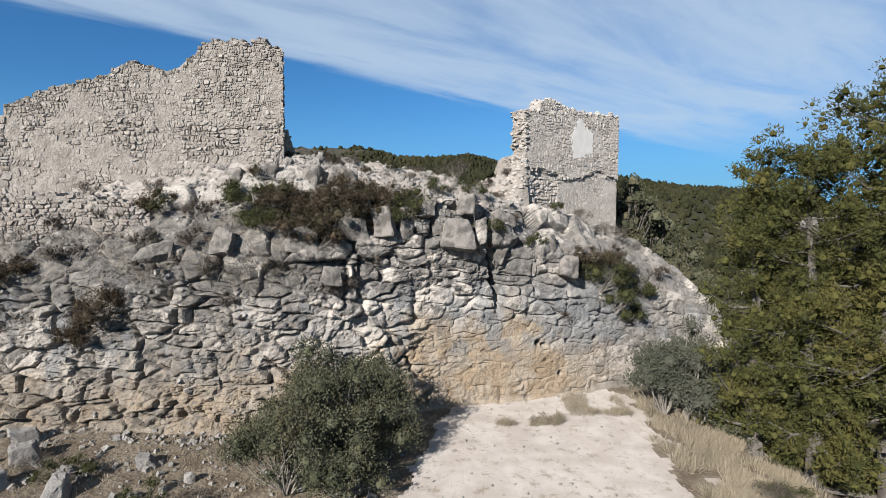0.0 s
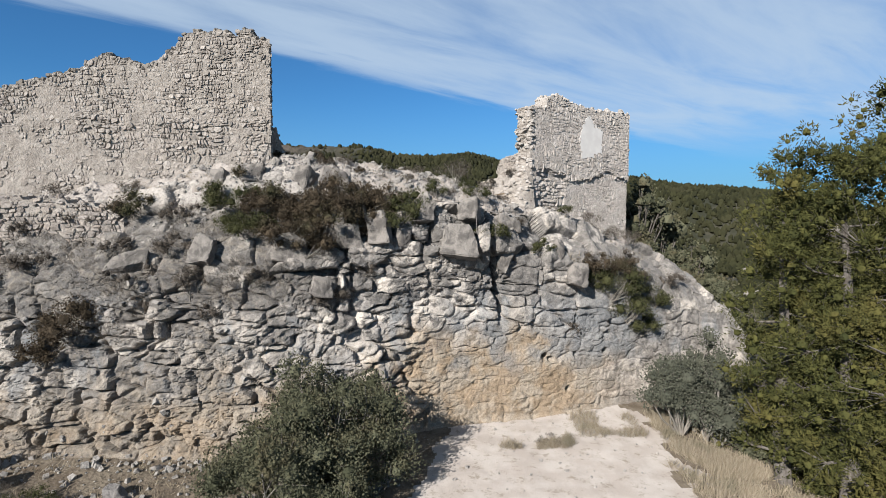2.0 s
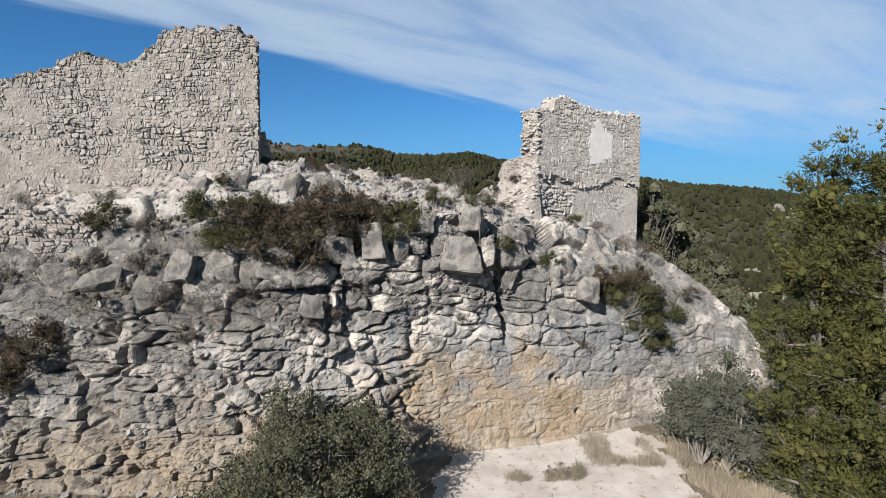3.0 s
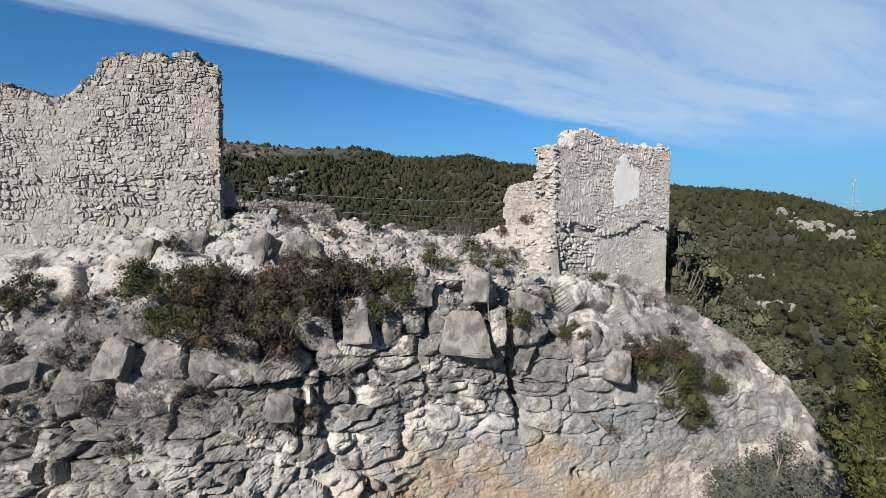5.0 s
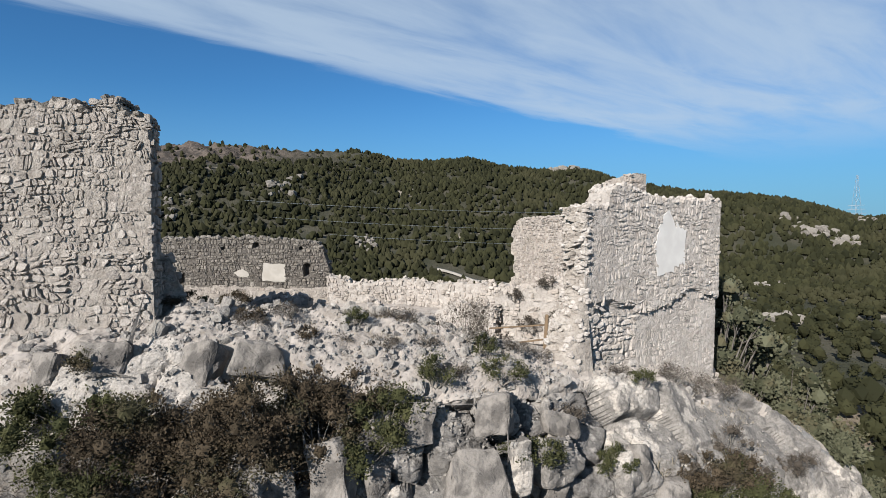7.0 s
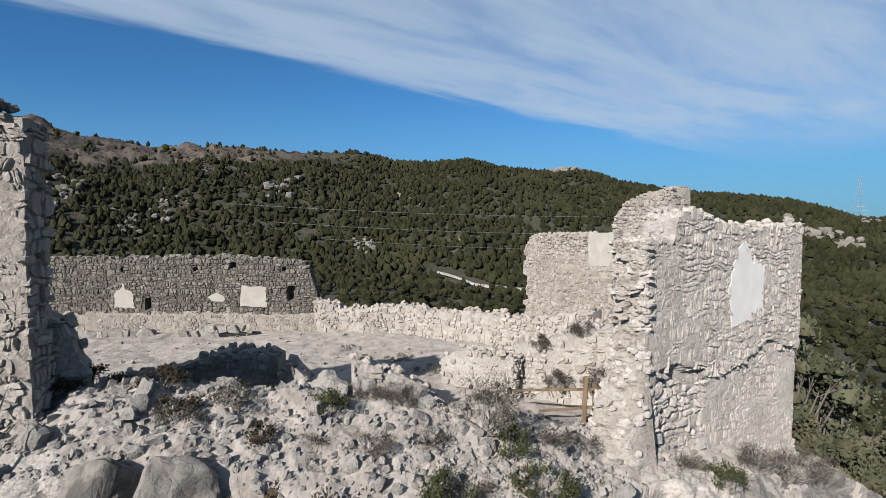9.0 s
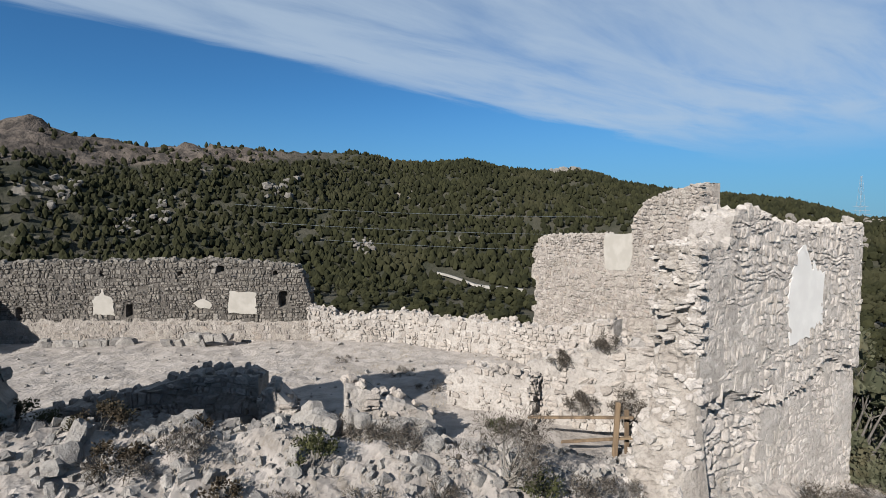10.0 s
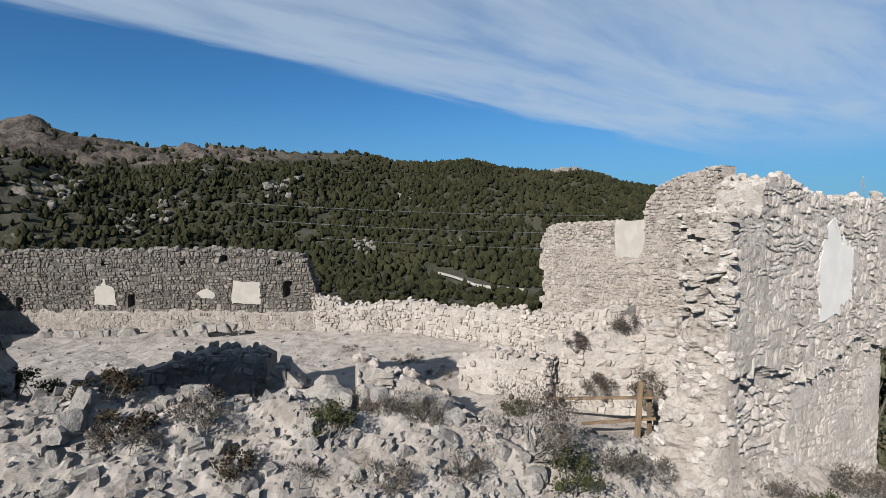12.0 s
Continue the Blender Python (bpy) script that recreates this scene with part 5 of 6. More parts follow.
# ---- plants ----
def tube(points, radii, k=5):
    """A tapered limb through points: vertices and quads."""
    vs, fs = [], []
    for i, (p, r) in enumerate(zip(points, radii)):
        d = np.array(points[min(i + 1, len(points) - 1)]) - np.array(points[max(i - 1, 0)])
        d = d / (np.linalg.norm(d) + 1e-9)
        u = np.cross(d, [0.3, 0.9, 0.2])
        u /= np.linalg.norm(u)
        w = np.cross(d, u)
        for j in range(k):
            a = 2 * math.pi * j / k
            vs.append(np.array(p) + r * (u * math.cos(a) + w * math.sin(a)))
    for i in range(len(points) - 1):
        for j in range(k):
            fs.append((i * k + j, i * k + (j + 1) % k, (i + 1) * k + (j + 1) % k, (i + 1) * k + j))
    return np.array(vs), np.array(fs)


def blades(centres, outward, size, rnd, slim=0.45, spread=1.0):
    """Small pointed leaves as bent quads at the centres, facing about outward."""
    n = len(centres)
    d = outward + rnd.normal(0, spread, (n, 3))
    d /= np.linalg.norm(d, axis=1, keepdims=True) + 1e-9
    u = np.cross(d, rnd.normal(0, 1, (n, 3)))
    u /= np.linalg.norm(u, axis=1, keepdims=True) + 1e-9
    s = size * rnd.uniform(0.6, 1.35, (n, 1))
    a, c = centres - d * s * 0.1, centres + d * s
    b, e = centres + d * s * 0.45 + u * s * slim, centres + d * s * 0.45 - u * s * slim
    v = np.stack([a, b, c, e], 1).reshape(-1, 3)
    f = np.arange(n * 4).reshape(n, 4)
    return v, f


def shrub(name, label, category, at, width, height, seed, leaf, leaves=1400, size=0.09, slim=0.45, clumps=14, bark=BARK_OAK, flat=0.0, group="", stems=5, droop=0.0, bare=0.3, loose=1.0, heart=0.52):
    """A bush or small tree: stems that fork to clumps, and leaves round each clump, denser outside."""
    rnd = np.random.RandomState(seed)
    root = np.array(at, float)
    limbs, cl = [], []
    for i in range(clumps):
        a, r = rnd.uniform(0, 6.283), math.sqrt(rnd.uniform(0.02, 1)) * width / 2
        h = height * (0.28 + 0.62 * rnd.uniform() * math.sqrt(max(0.1, 1 - (r / (width / 2)) ** 2)) + flat)
        cl.append((root + [r * math.cos(a), r * math.sin(a), min(h, height * 0.86)], rnd.uniform(0.2, 0.36) * min(width, height * 1.2) * 0.62 * loose * rnd.uniform(0.7, 1.25)))
    for i in range(stems):
        a = rnd.uniform(0, 6.283)
        foot = root + [0.12 * width * rnd.uniform(0, 1) * math.cos(a), 0.12 * width * rnd.uniform(0, 1) * math.sin(a), -0.1]
        for c, r in cl[i::stems]:
            mid = foot * 0.55 + c * 0.45 + rnd.normal(0, 0.06 * width, 3) * [1, 1, 0.4]
            t = 0.012 * height + 0.008
            limbs.append(tube([foot, mid, c], [t, t * 0.6, t * 0.2], 4))
            for _ in range(2):
                e = c + rnd.normal(0, r * 0.6, 3)
                limbs.append(tube([mid * 0.4 + c * 0.6, e], [t * 0.3, t * 0.1], 3))
    plant = tagged(new(name), label, category, group)
    v, f = merge(limbs)
    arrays("stem", v, f, bark, plant)
    cs, out = [], []
    weights = np.array([r ** 2 for _, r in cl])
    for (c, r), w in zip(cl, weights / weights.sum()):
        n = max(8, int(leaves * w))
        d = rnd.normal(0, 1, (n, 3))
        d /= np.linalg.norm(d, axis=1, keepdims=True)
        q = d * r * (bare + (1.05 - bare) * rnd.uniform(0, 1, (n, 1)) ** 0.75) * [1.1, 1.1, 0.85]
        q *= 1 + 0.25 * vnoise((c + q) * 3.0 / max(r, 0.2), 5)[:, None]
        cs.append(c + q)
        out.append(d + [0, 0, 0.5 - droop])
    v, f = blades(np.concatenate(cs), np.concatenate(out), size, rnd, slim, 0.7)
    pieces = [(v, np.concatenate([f[:, [0, 1, 2]], f[:, [0, 2, 3]]]))]
    for c, r in cl:
        pieces.append((c + ICO_V * r * heart * rnd.uniform(0.7, 1.15, (len(ICO_V), 1)), ICO_F))
    arrays("foliage", *merge(pieces), leaf, plant, smooth=False)
    return plant


def seat(x, y):
    return (x, y, on_ground(x, y))


# the evergreen oak beside the track
shrub("holm_oak", "bushy evergreen oak with grey-green leaves below the crag", "tree", seat(-4.2, 21.2), 5.4, 4.9, 3, LEAF_OAK, 30000, 0.075, 0.42, 58, stems=6, loose=0.66, heart=0.42)
shrub("holm_oak", "evergreen oak with thin olive foliage beside the track", "tree", seat(-5.2, 18.3), 3.9, 3.6, 4, LEAF_OAK, 19000, 0.07, 0.42, 44, stems=6, loose=0.72, heart=0.42)
shrub("holm_oak", "low evergreen oak sucker growing beside the larger one", "tree", seat(-3.2, 17.4), 2.6, 2.4, 5, LEAF_OAK, 6500, 0.07, 0.4, 22, stems=4)
# added bush: darkens ground that only lies in the larger oak's shadow
shrub("holm_oak", "added evergreen oak bush standing in for the larger one's shadow", "tree", seat(-2.6, 20.3), 2.8, 2.7, 6, LEAF_OAK, 7500, 0.07, 0.4, 24, stems=5, heart=0.4)
# grey-green trees at the end of the crag
for i, (x, y, w, h) in enumerate([(10.7, 25.9, 3.0, 4.3), (12.0, 25.3, 3.4, 4.5), (13.6, 25.8, 3.4, 4.0), (12.2, 27.8, 3.4, 5.2), (15.2, 27.2, 3.2, 4.0), (16.8, 28.6, 3.0, 3.6)]):
    shrub("wild_olive", "grey-green bushy tree at the foot of the crag", "tree", seat(x, y), w, h, 20 + i, LEAF_GREY, 7500, 0.085, 0.45, 26, group="trees below the crag", stems=4)

# scrub rooted in the crag: x, height on the face, width, height, leaf
FACE = [(-8.7, 8.8, 2.6, 1.6, 1), (-7.2, 8.5, 2.6, 1.7, 0), (-4.3, 8.8, 2.8, 1.7, 0), (-2.7, 8.9, 2.4, 1.6, 0), (-1.5, 8.6, 2.0, 1.5, 1), (-5.8, 8.4, 2.4, 1.6, 0), (-12.6, 8.6, 1.8, 1.2, 0), (-10.6, 7.0, 1.5, 1.2, 2), (-12.0, 6.0, 1.8, 1.2, 2), (-14.6, 8.3, 1.6, 0.9, 2), (-16.2, 6.4, 1.6, 1.1, 2), (-7.6, 5.9, 1.4, 0.9, 2), (-3.4, 6.2, 1.3, 1.0, 2), (9.6, 6.1, 1.6, 1.0, 2), (7.0, 6.3, 1.3, 0.8, 2),
        (-6.3, 7.5, 3.2, 2.1, 0), (-4.8, 7.7, 3.4, 2.2, 0), (-3.4, 8.1, 2.8, 1.9, 0), (-7.9, 7.8, 2.4, 1.5, 1), (-1.9, 8.1, 1.9, 1.3, 1), (-5.6, 7.0, 2.2, 1.6, 0), (-14.3, 3.6, 2.6, 2.1, 0), (-15.3, 3.0, 1.6, 1.2, 0),
        (-10.6, 8.5, 1.7, 1.0, 2), (-13.0, 7.2, 1.6, 1.0, 2), (-11.6, 4.9, 1.4, 1.1, 2), (-9.8, 5.5, 1.2, 1.6, 2), (-4.6, 4.9, 1.7, 1.3, 3), (-18.3, 5.6, 1.8, 1.4, 0), (-9.2, 4.6, 1.0, 0.8, 2),
        (2.2, 7.7, 1.5, 0.9, 1), (3.2, 8.1, 1.3, 0.8, 2), (4.7, 7.0, 1.0, 0.8, 1), (8.6, 4.6, 2.6, 2.2, 1), (9.4, 3.4, 2.4, 2.2, 1), (9.0, 5.5, 2.2, 1.4, 0), (10.2, 4.4, 2.0, 1.6, 1), (7.5, 5.9, 1.8, 1.2, 0), (9.9, 5.2, 1.5, 1.2, 3), (6.3, 3.0, 1.0, 0.8, 3), (7.4, 5.4, 1.2, 1.0, 1),
        (-17.0, 7.9, 1.3, 0.8, 3), (-20.0, 3.6, 2.0, 1.5, 0), (-7.9, 8.3, 1.2, 0.9, 2), (12.5, 4.9, 1.6, 1.0, 3), (11.3, 3.8, 1.6, 1.5, 1), (10.4, 2.6, 1.6, 1.5, 1)]
SCRUB = [(LEAF_DARK, "dark brown-green heath shrub rooted in the crag", "heath_shrub"), (LEAF_GREEN, "green juniper shrub rooted in the crag", "juniper_shrub"),
         (LEAF_BROWN, "dry grey-brown scrub rooted in the crag", "dry_shrub"), (LEAF_BROWN, "thin brown tuft of scrub on the rock", "dry_shrub")]
for i, (x, z, w, h, k) in enumerate(FACE):
    p, nrm_at = on_cliff(x, z)
    leaf, label, name = SCRUB[k]
    shrub(name, label, "shrub", (p.x, p.y + 0.1, p.z - 0.15), w, h, 50 + i, leaf, int((1350 if k < 2 else 800) * w * h) + 300, 0.065 if k < 2 else 0.09, 0.3 if k < 2 else 0.10, 8 + int(5 * w), BARK_OAK, 0.0, "scrub on the crag")

# scrub on the mound, the yard and the litter
TOP = [(-6.3, 28.2, 0.9, 0.6, 0), (-5.6, 27.5, 0.8, 0.5, 0), (-6.0, 29.6, 0.9, 0.5, 0), (-7.6, 28.0, 1.2, 0.6, 0), (-4.9, 28.6, 0.6, 0.4, 0), (-3.9, 27.2, 0.6, 0.4, 0), (-8.6, 25.3, 1.0, 0.8, 0), (-13.6, 25.1, 1.2, 0.7, 2), (-16.4, 25.0, 1.3, 0.6, 2), (-7.4, 25.0, 1.6, 0.8, 2), (0.5, 28.7, 1.9, 1.2, 2), (1.1, 28.2, 0.9, 0.8, 1), (-2.75, 28.1, 0.8, 0.8, 1), (-6.8, 28.9, 0.9, 0.45, 2),
       (-1.9, 29.3, 0.9, 0.6, 2), (-1.2, 29.0, 0.8, 0.5, 2), (-3.0, 27.3, 0.7, 0.35, 2), (-1.8, 27.4, 0.8, 0.4, 2), (-0.6, 28.0, 0.7, 0.4, 2), (-4.6, 27.8, 0.9, 0.5, 3), (-2.6, 29.9, 0.7, 0.5, 2), (1.5, 27.2, 1.2, 0.9, 1),
       (0.2, 27.2, 0.9, 0.5, 2), (2.0, 28.8, 0.9, 0.6, 2), (-5.5, 27.2, 0.9, 0.5, 3), (2.9, 29.5, 0.9, 0.4, 2), (-0.3, 26.6, 1.0, 0.9, 1), (5.6, 29.9, 1.0, 0.5, 2), (8.0, 31.2, 1.4, 0.7, 3), (9.6, 32.2, 1.5, 0.8, 3), (10.8, 33.0, 1.5, 0.9, 3),
       (3.4, 40.5, 0.9, 0.8, 1), (3.7, 36.2, 1.2, 0.9, 2), (-0.8, 38.5, 1.4, 0.3, 2), (-2.2, 41.0, 1.6, 0.3, 2), (-5.0, 44.0, 1.4, 0.25, 2), (1.0, 34.0, 0.9, 0.5, 1), (2.6, 35.5, 0.8, 0.5, 2), (6.2, 29.2, 0.9, 0.7, 1),
       (-13.4, 18.6, 2.0, 0.9, 1), (-9.8, 17.4, 1.8, 0.8, 1), (-14.8, 19.2, 1.5, 0.6, 2), (-8.2, 17.2, 1.4, 0.6, 3), (11.0, 17.6, 1.6, 0.9, 2), (12.0, 18.3, 2.0, 1.0, 1), (4.6, 24.6, 1.4, 0.3, 3)]
for i, (x, y, w, h, k) in enumerate(TOP):
    leaf, label, name = SCRUB[k]
    shrub(name, label.replace("rooted in the crag", "growing among the stones").replace("on the rock", "among the stones"), "shrub", (x, y, on_ground(x, y) - 0.05), w, h, 120 + i, leaf,
          int((1500 if k < 2 else 1500) * w * h) + 300, 0.045 if k < 2 else 0.075, 0.3 if k < 2 else 0.07, 8 + int(6 * w), BARK_OAK, 0.0, "scrub among the stones", heart=0.42 if k < 2 else 0.2)

# dry bushes growing out of the rubble heap by the tower
for i, (x, y, z, w, h, k) in enumerate([(4.5, 33.9, 9.3, 1.0, 1.2, 2), (4.3, 34.7, 11.1, 0.9, 0.6, 2), (2.9, 35.1, 10.6, 0.6, 0.45, 2), (3.4, 34.4, 9.5, 0.8, 0.5, 2)]):
    leaf, label, name = SCRUB[k]
    shrub(name, label.replace("rooted in the crag", "growing out of rubble masonry"), "shrub", (x, y, z), w, h, 330 + i, leaf, 1700, 0.07, 0.09 if k > 1 else 0.3, 12, BARK_OAK, 0.0, "scrub among the stones", heart=0.25)


# ---- pines ----
def pine(label, at, height, spread, seed, lean=(0.0, 0.0), tufts=9000, start=0.18, category="tree"):
    rnd = np.random.RandomState(seed)
    root = np.array(at, float)
    n = 9
    line = [root + [lean[0] * (i / n) ** 1.5 + 0.12 * math.sin(i * 1.3 + seed), lean[1] * (i / n) ** 1.5 + 0.1 * math.cos(i + seed), height * i / n - 0.3 * (i == 0)] for i in range(n + 1)]
    rad = [0.026 * height * (1 - 0.93 * i / n) for i in range(n + 1)]
    tree = tagged(new("pine_tree"), label, category)
    v, f = tube(line, rad, 8)
    arrays("trunk", v, f, BARK_PINE, tree)
    limbs, centres, out, hearts = [], [], [], []
    count = int(height * 3.0)
    rows = []
    for i in range(count):
        t = start + (0.99 - start) * (i + rnd.uniform(0, 1)) / count
        k = min(n - 1, int(t * n))
        p = line[k] + (line[k + 1] - line[k]) * (t * n - k)
        a = 2.4 * i + rnd.uniform(-0.5, 0.5)
        reach = spread * math.sqrt(max(0.05, 1 - ((t - 0.35) / 0.69) ** 2)) * rnd.uniform(0.6, 1.12) + 0.2
        d = np.array([math.cos(a), math.sin(a), rnd.uniform(0.0, 0.45)])
        q = p + d * reach * 0.5 + [0, 0, -0.08 * reach]
        e = p + d * reach + [0, 0, rnd.uniform(-0.1, 0.35) * reach]
        w = 0.008 * height * (1 - 0.75 * t)
        limbs.append(tube([p, q, e], [w, w * 0.6, w * 0.15], 4))
        for j in range(5 + int(reach * 5.0)):
            u = rnd.uniform(0.12, 1.05)
            c = p + (q - p) * min(1, u * 2) + (e - q) * max(0, u * 2 - 1) + rnd.normal(0, 0.11 * reach + 0.06, 3)
            limbs.append(tube([p + (q - p) * min(1, u * 1.6), c], [w * 0.18, w * 0.06], 3))
            rows.append((c, rnd.uniform(0.20, 0.46), d))
    # rounded tufts of needles with a dark heart
    area = sum(r * r for _, r, _ in rows)
    for c, r, d in rows:
        m = max(12, int(tufts * r * r / area))
        dd = rnd.normal(0, 1, (m, 3)) + [0, 0, 0.25]
        dd /= np.linalg.norm(dd, axis=1, keepdims=True)
        lump = 1 + 0.3 * vnoise(dd * 2.2 + c, 9)[:, None]
        hearts.append((c + ICO_V * r * 0.42 * rnd.uniform(0.7, 1.15, (len(ICO_V), 1)), ICO_F))
        centres.append(c + dd * r * lump * rnd.uniform(0.45, 1, (m, 1)))
        out.append(dd * 1.2 + d * 0.2 + [0, 0, 0.3])
    v, f = merge(limbs)
    arrays("branch", v, f, BARK_PINE, tree)
    c, o = np.concatenate(centres), np.concatenate(out)
    pieces = [blades(c, o, 0.14, rnd, 0.15, 0.6)]
    v, f = merge(pieces)
    arrays("needles", *merge([(v, np.concatenate([f[:, [0, 1, 2]], f[:, [0, 2, 3]]]))] + hearts), NEEDLE, tree, smooth=False)
    return tree


pine("tall yellow-green pine with a pale trunk above the track", seat(14.7, 21.0), 13.4, 2.9, 7, (-0.3, 0.4), 70000, 0.06)
pine("tall yellow-green pine with a ragged top", seat(16.9, 20.0), 17.0, 3.5, 8, (-0.4, 0.3), 50000, 0.06)
pine("slender young pine with a thin top", seat(13.3, 22.6), 12.6, 1.9, 9, (-0.3, 0.0), 26000, 0.06)
pine("yellow-green pine on the falling slope", seat(19.6, 24.0), 15.5, 3.8, 10, (0.5, 0.2), 20000, 0.12)
# undergrowth added to deepen the shadow that the pines throw on the ground
for i, (x, y, w, h) in enumerate([(15.0, 24.0, 3.2, 2.6), (16.8, 23.0, 3.4, 2.8), (18.6, 22.6, 3.2, 2.6), (17.6, 25.4, 3.6, 3.4), (13.6, 23.6, 2.2, 1.8)]):
    shrub("kermes_oak", "added evergreen scrub deepening the shade under the pines", "shrub", seat(x, y), w, h, 260 + i, LEAF_OAK, 3400, 0.10, 0.42, 26, BARK_PINE, group="undergrowth below the pines", heart=0.6)
# evergreen scrub on the shaded flank behind the tower
for i, (x, y, w, h) in enumerate([(13.0, 37.4, 3.6, 6.8), (14.8, 39.0, 4.0, 6.8), (16.4, 38.0, 3.4, 5.0), (17.2, 36.4, 2.6, 2.2), (18.6, 35.0, 2.8, 2.2), (15.4, 43.5, 3.4, 3.4), (18.2, 40.0, 3.4, 3.0), (20.4, 37.0, 3.2, 2.6), (12.6, 36.6, 1.6, 1.6)]):
    shrub("kermes_oak", "dark evergreen scrub oak on the steep flank", "shrub", seat(x, y), w, h, 230 + i, LEAF_OAK, 3600, 0.15, 0.42, 34, BARK_PINE, group="scrub on the flank", heart=0.7)


# ---- dry grass ----
def grass(name, label, count, spots, seed, tall):
    rnd = np.random.RandomState(seed)
    cs = []
    while len(cs) < count:
        x0, x1, y0, y1 = spots[rnd.randint(len(spots))]
        x, y = rnd.uniform(x0, x1), rnd.uniform(y0, y1)
        if noise.noise(Vector((x * 0.7, y * 0.7, 7))) < -0.12:
            continue
        g = on_ground(x, y)
        for _ in range(7):
            cs.append((x + rnd.normal(0, 0.07), y + rnd.normal(0, 0.07), g - 0.03))
    cs = np.array(cs)
    v, f = blades(cs, np.tile([0.12, 0.05, 1.0], (len(cs), 1)), tall, rnd, 0.026, 0.5)
    return tagged(arrays(name, v, f, GRASS, smooth=False), label, "grass", kind="stuff")


grass("dry_grass", "tall straw-coloured dry grass beside the track", 24000, [(8.8, 14.2, 14, 23), (9.6, 12.6, 22, 28.0), (9.0, 13.6, 15, 24)], 5, 0.42)
grass("litter_grass", "thin dry grass among stones and litter", 9000, [(-18, -2.5, 14, 22), (2.5, 5.5, 23.8, 25.4), (6, 9, 25, 28)], 6, 0.28)
grass("yard_grass", "short dry grass in patches on the yard floor", 5000, [(-4, 3.5, 37, 45), (-7, -2, 41, 47), (-1, 3, 36, 40)], 9, 0.13)
grass("ledge_grass", "short dry grass on the ledges and mound", 7000, [(-17, -8, 24.4, 25.9), (-6, 3, 26.4, 29), (8, 13, 31, 35), (13, 16, 34, 37)], 8, 0.15)


# ---- woods on the near slopes ----
def slope_tree(seed, leaves, size):
    """A round-headed small tree, one unit tall: lumpy hearts under a skin of leaf clusters."""
    rnd = np.random.RandomState(seed)
    pieces = []
    for k in range(3):
        c = np.array([rnd.normal(0, 0.15), rnd.normal(0, 0.15), rnd.uniform(0.32, 0.68)])
        r = rnd.uniform(0.2, 0.32)
        pieces.append((c + ICO_V * r * rnd.uniform(0.75, 1.2, (len(ICO_V), 1)), ICO_F))
        d = rnd.normal(0, 1, (leaves // 3, 3))
        d /= np.linalg.norm(d, axis=1, keepdims=True)
        v, f = blades(c + d * r * rnd.uniform(0.85, 1.1, (len(d), 1)), d + [0, 0, 0.4], size, rnd, 0.45, 0.6)
        pieces.append((v, np.concatenate([f[:, [0, 1, 2]], f[:, [0, 2, 3]]])))
    return merge(pieces)


SLOPE = [slope_tree(900 + i, 72, 0.09) for i in range(9)]
VALLEY = [slope_tree(950 + i, 18, 0.13) for i in range(9)]


def slope_wood(name, label, count, areas, seed, size, kinds):
    rnd = np.random.RandomState(seed)
    items = []
    for i in range(count):
        x0, x1, y0, y1 = areas[rnd.randint(len(areas))]
        x, y = rnd.uniform(x0, x1), rnd.uniform(y0, y1)
        off, bear = math.hypot(x, y - 15), math.degrees(math.atan2(x, y - 15))
        if -0.5 < bear < 11.5 and -24 < off - road_r(bear) < 9:
            continue
        s = size * rnd.uniform(0.55, 1.2)
        items.append((rnd.randint(len(SLOPE)), rot_z(rnd.uniform(0, 6.3)) * np.array([s * rnd.uniform(0.8, 1.2), s, s]), np.array([x, y, max(on_ground(x, y), float(hill_height(np.array([x]), np.array([y]))[0])) - 0.1])))
    v, f = joined(items, kinds)
    return tagged(arrays(name, v, f, FAR_NEEDLE, smooth=False), label, "forest", kind="stuff")


slope_wood("slope_forest", "mixed pine and scrub wood on the slopes below the ruin", 360, [(-60, 60, 62, 160), (-40, 66, 80, 162), (-60, 20, 58, 100)], 5, 7.5, SLOPE)
slope_wood("flank_forest", "pine and scrub wood on the falling flank", 620, [(21, 68, 20, 80), (26, 68, 40, 110), (18, 40, 45, 75), (40, 150, 30, 150), (60, 160, 80, 170)], 6, 5.0, SLOPE)
slope_wood("valley_forest", "dark pine forest in the valley below", 1700, [(-190, 230, 150, 300)], 9, 6.0, VALLEY)


# ---- dry stems in the joints of the crag ----
rnd = np.random.RandomState(31)
stems = []
while len(stems) < 9000:
    x, z = rnd.uniform(-20, -1.5), rnd.uniform(3.6, 9.4)
    if noise.noise(Vector((x * 0.45, z * 0.6, 2))) < 0.10 or (x > -7 and z < 6.5):
        continue
    hit = on_cliff(x, z)[0]
    stems += [(hit.x + rnd.normal(0, 0.09), hit.y - 0.01, hit.z + rnd.normal(0, 0.06)) for _ in range(9)]
v, f = blades(np.array(stems), np.tile([0.0, -0.5, 0.8], (len(stems), 1)), 0.24, rnd, 0.022, 0.6)
tagged(arrays("dry_stems", v, f, LEAF_BROWN, smooth=False), "thin grey-brown dry stems in the joints of the crag", "dry plants", kind="stuff")

# ---- the fence by the tower ----
fence = thing("wooden_fence", "short weathered wooden post and rail fence by the tower", "fence")


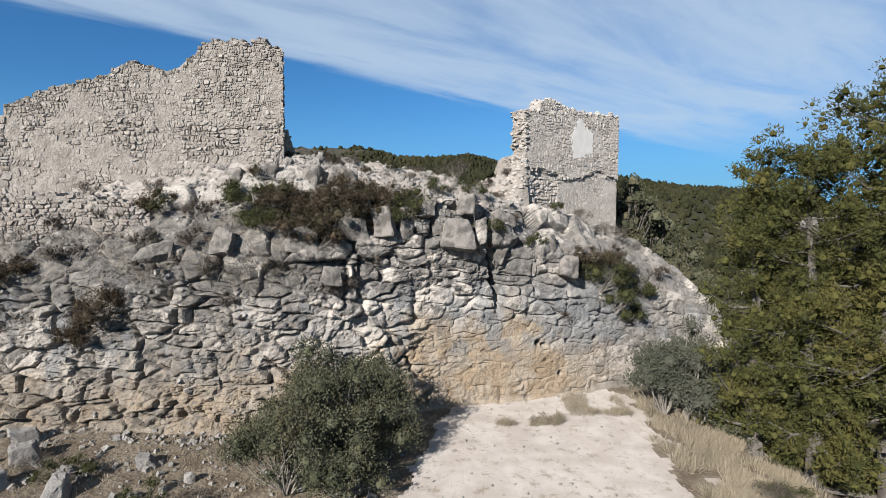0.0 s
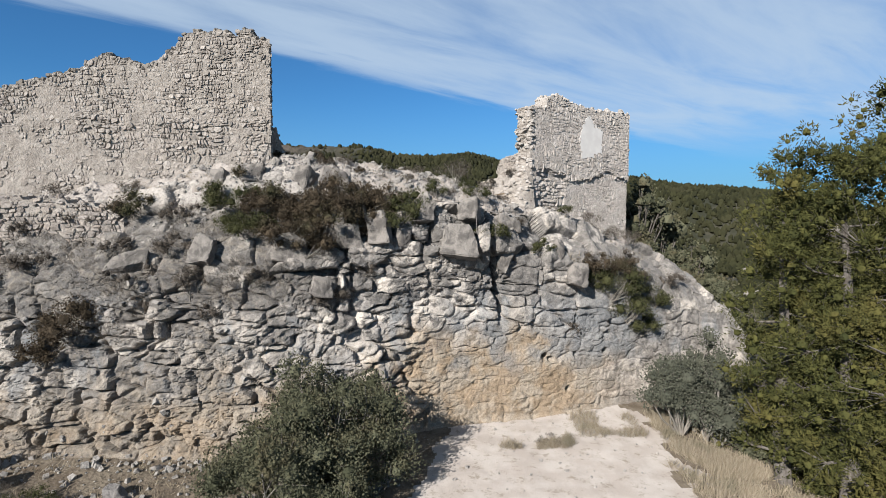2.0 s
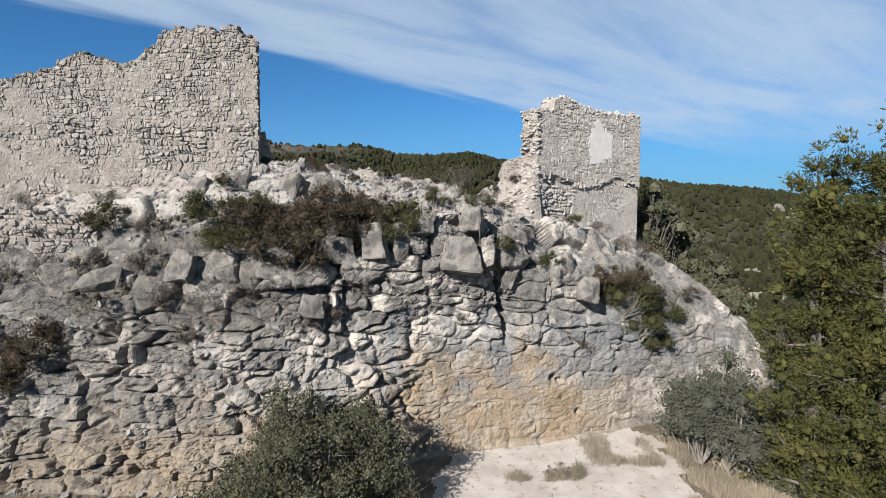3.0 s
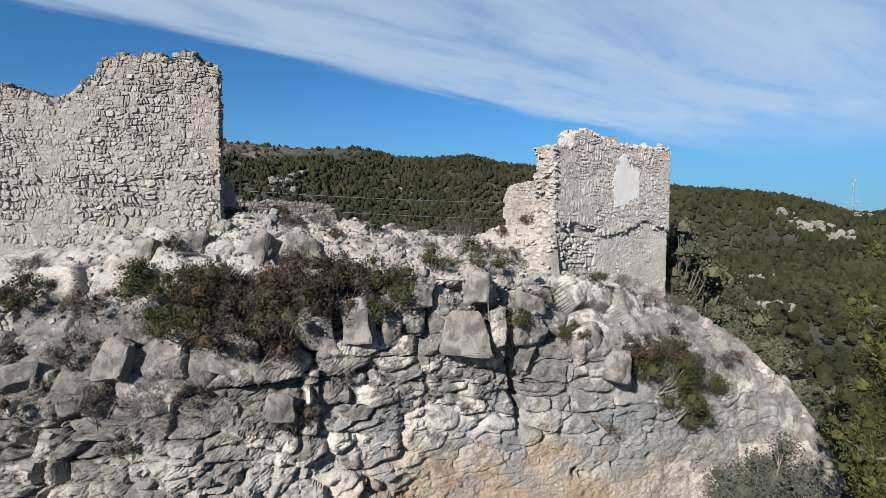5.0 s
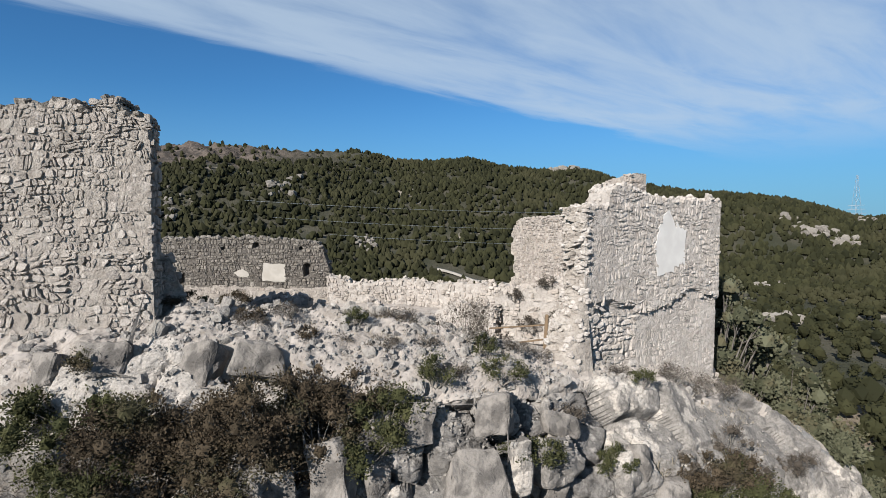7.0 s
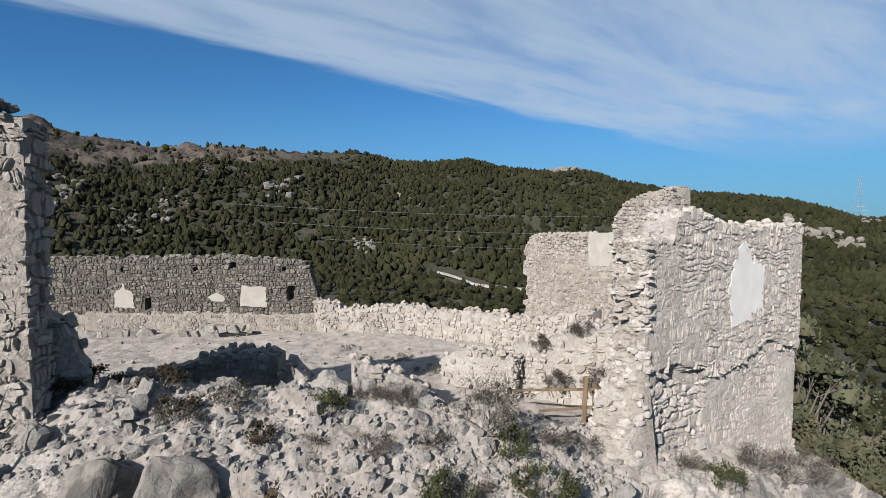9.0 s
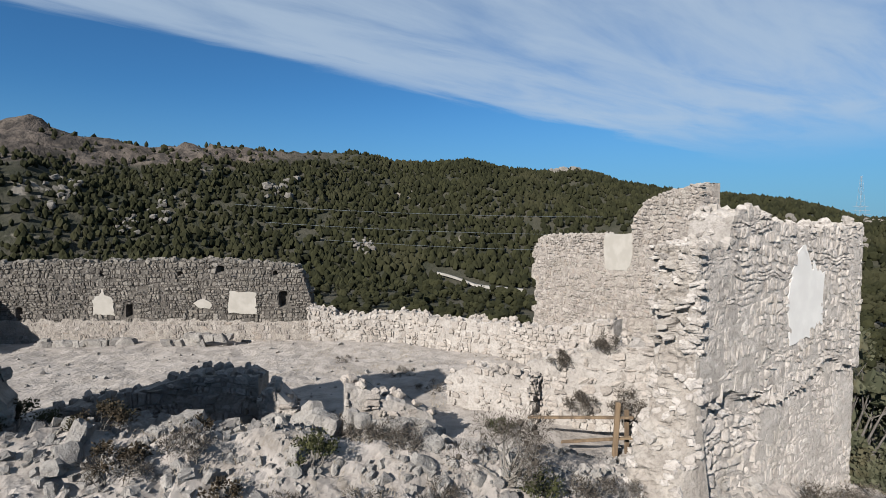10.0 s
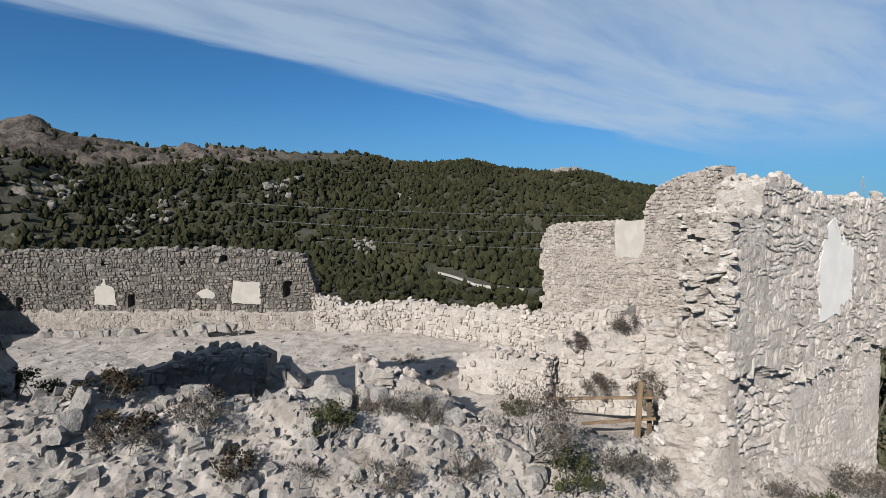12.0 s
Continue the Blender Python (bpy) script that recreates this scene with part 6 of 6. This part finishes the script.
def plank(name, a, b, w, h, mat, parent):
    a, b = Vector(a), Vector(b)
    d = b - a
    bm = bmesh.new()
    bmesh.ops.create_cube(bm, size=1.0)
    bmesh.ops.scale(bm, vec=(w, h, d.length), verts=bm.verts)
    bmesh.ops.bevel(bm, geom=bm.edges[:], offset=min(w, h) * 0.15, segments=1, affect="EDGES")
    bmesh.ops.transform(bm, matrix=Matrix.Translation((a + b) / 2) @ d.to_track_quat("Z", "X").to_matrix().to_4x4(), verts=bm.verts)
    return part(name, bm, mat, parent)


FX, FY = 3.72, 32.35
fz = on_ground(FX, FY)
plank("post", (FX - 0.05, FY, fz - 0.2), (FX + 0.03, FY, 10.42), 0.12, 0.12, WOOD, fence)
plank("post", (FX + 0.35, FY + 0.25, fz - 0.2), (FX + 0.33, FY + 0.25, 10.15), 0.10, 0.10, WOOD, fence)
plank("rail", (1.7, 33.3, 9.72), (4.1, 32.25, 10.08), 0.05, 0.13, WOOD, fence)
plank("rail", (2.5, 32.95, 9.2), (4.1, 32.3, 9.56), 0.05, 0.13, WOOD, fence)

# ---- the road in the valley, pylon and cables ----
def road_material():
    n = Net("pale_road", 0.95)
    return n.done(n.mix(n.ramp(n.noise(0.3, 4), 0.4, 0.6), (0.196, 0.181, 0.162), (0.254, 0.235, 0.211)))


ROAD = road_material()


def road_strip(name, label, az0, az1, shift, width):
    a = np.linspace(az0, az1, 24)
    r = road_r(a) + shift + 1.5 * np.sin(a)
    rows = []
    for side in (-0.5, 0.5):
        rr = r + side * width
        x, y = rr * np.sin(np.radians(a)), 15 + rr * np.cos(np.radians(a))
        rows.append(np.stack([x, y, hill_height(r * np.sin(np.radians(a)), 15 + r * np.cos(np.radians(a))) + 1.2], 1))
    for side, drop in ((0.5, 1.0), (-0.5, 1.0)):
        rows.append(rows[1 if side > 0 else 0] - [0, 0, drop])
    order = [rows[3], rows[0], rows[1], rows[2]]
    v = np.stack(order, 1).reshape(-1, 3)
    return tagged(arrays(name, v, grid_faces(24, 4), ROAD), label, "road", kind="structure")


road_strip("road", "pale dirt road through the valley woods", -0.5, 8.5, 0, 8)
road_strip("road", "pale clearing beside the valley road", 6.8, 11.5, -30, 9)


def metal_material(name, c):
    n = Net(name, 0.5)
    n.b.inputs["Metallic"].default_value = 0.6
    return n.done(n.mix(n.noise(3, 3), c, tuple(0.8 * k for k in c)))


STEEL = metal_material("grey_steel", (0.22, 0.24, 0.26))
pylon = thing("power_pylon", "grey steel lattice power pylon on the far ridge", "pylon")
pb = Vector((640 * math.sin(radians(37.7)), 15 + 640 * math.cos(radians(37.7)), 8.0))
H, half = 52.0, 4.0
for sx in (-1, 1):
    for sy in (-1, 1):
        plank("leg", pb + Vector((sx * half, sy * half, 0)), pb + Vector((sx * 0.5, sy * 0.5, H)), 0.15, 0.15, STEEL, pylon)
for lv in range(8):
    z0, z1 = H * lv / 8, H * (lv + 1) / 8
    w0, w1 = half - (half - 0.5) * lv / 8, half - (half - 0.5) * (lv + 1) / 8
    for s in (-1, 1):
        plank("brace", pb + Vector((-w0 * s, -w0, z0)), pb + Vector((w1 * s, -w1, z1)), 0.11, 0.11, STEEL, pylon)
        plank("brace", pb + Vector((-w0 * s, w0, z0)), pb + Vector((w1 * s, w1, z1)), 0.11, 0.11, STEEL, pylon)
for k, zz in enumerate((0.303, 0.377, 0.450)):
    plank("crossarm", pb + Vector((-7.5 + k, 3, H * zz)), pb + Vector((7.5 - k, -3, H * zz + 0.4)), 0.3, 0.3, STEEL, pylon)

for k, (x0, z0, x1, z1, sag) in enumerate([(-56, 20.4, 45, 17.0, 0.8), (-48, 15.6, 45, 12.0, 0.8), (-32, 10.8, 45, 7.4, 0.6)]):
    pts = [(x0 + (x1 - x0) * t / 16, 165 + 6 * t / 16, z0 + (z1 - z0) * t / 16 - sag * 4 * (t / 16) * (1 - t / 16)) for t in range(17)]
    v, f = tube(pts, [0.035] * 17, 4)
    tagged(arrays("power_cable", v, f, STEEL), "thin sagging power cable across the valley", "cable", "power cables")
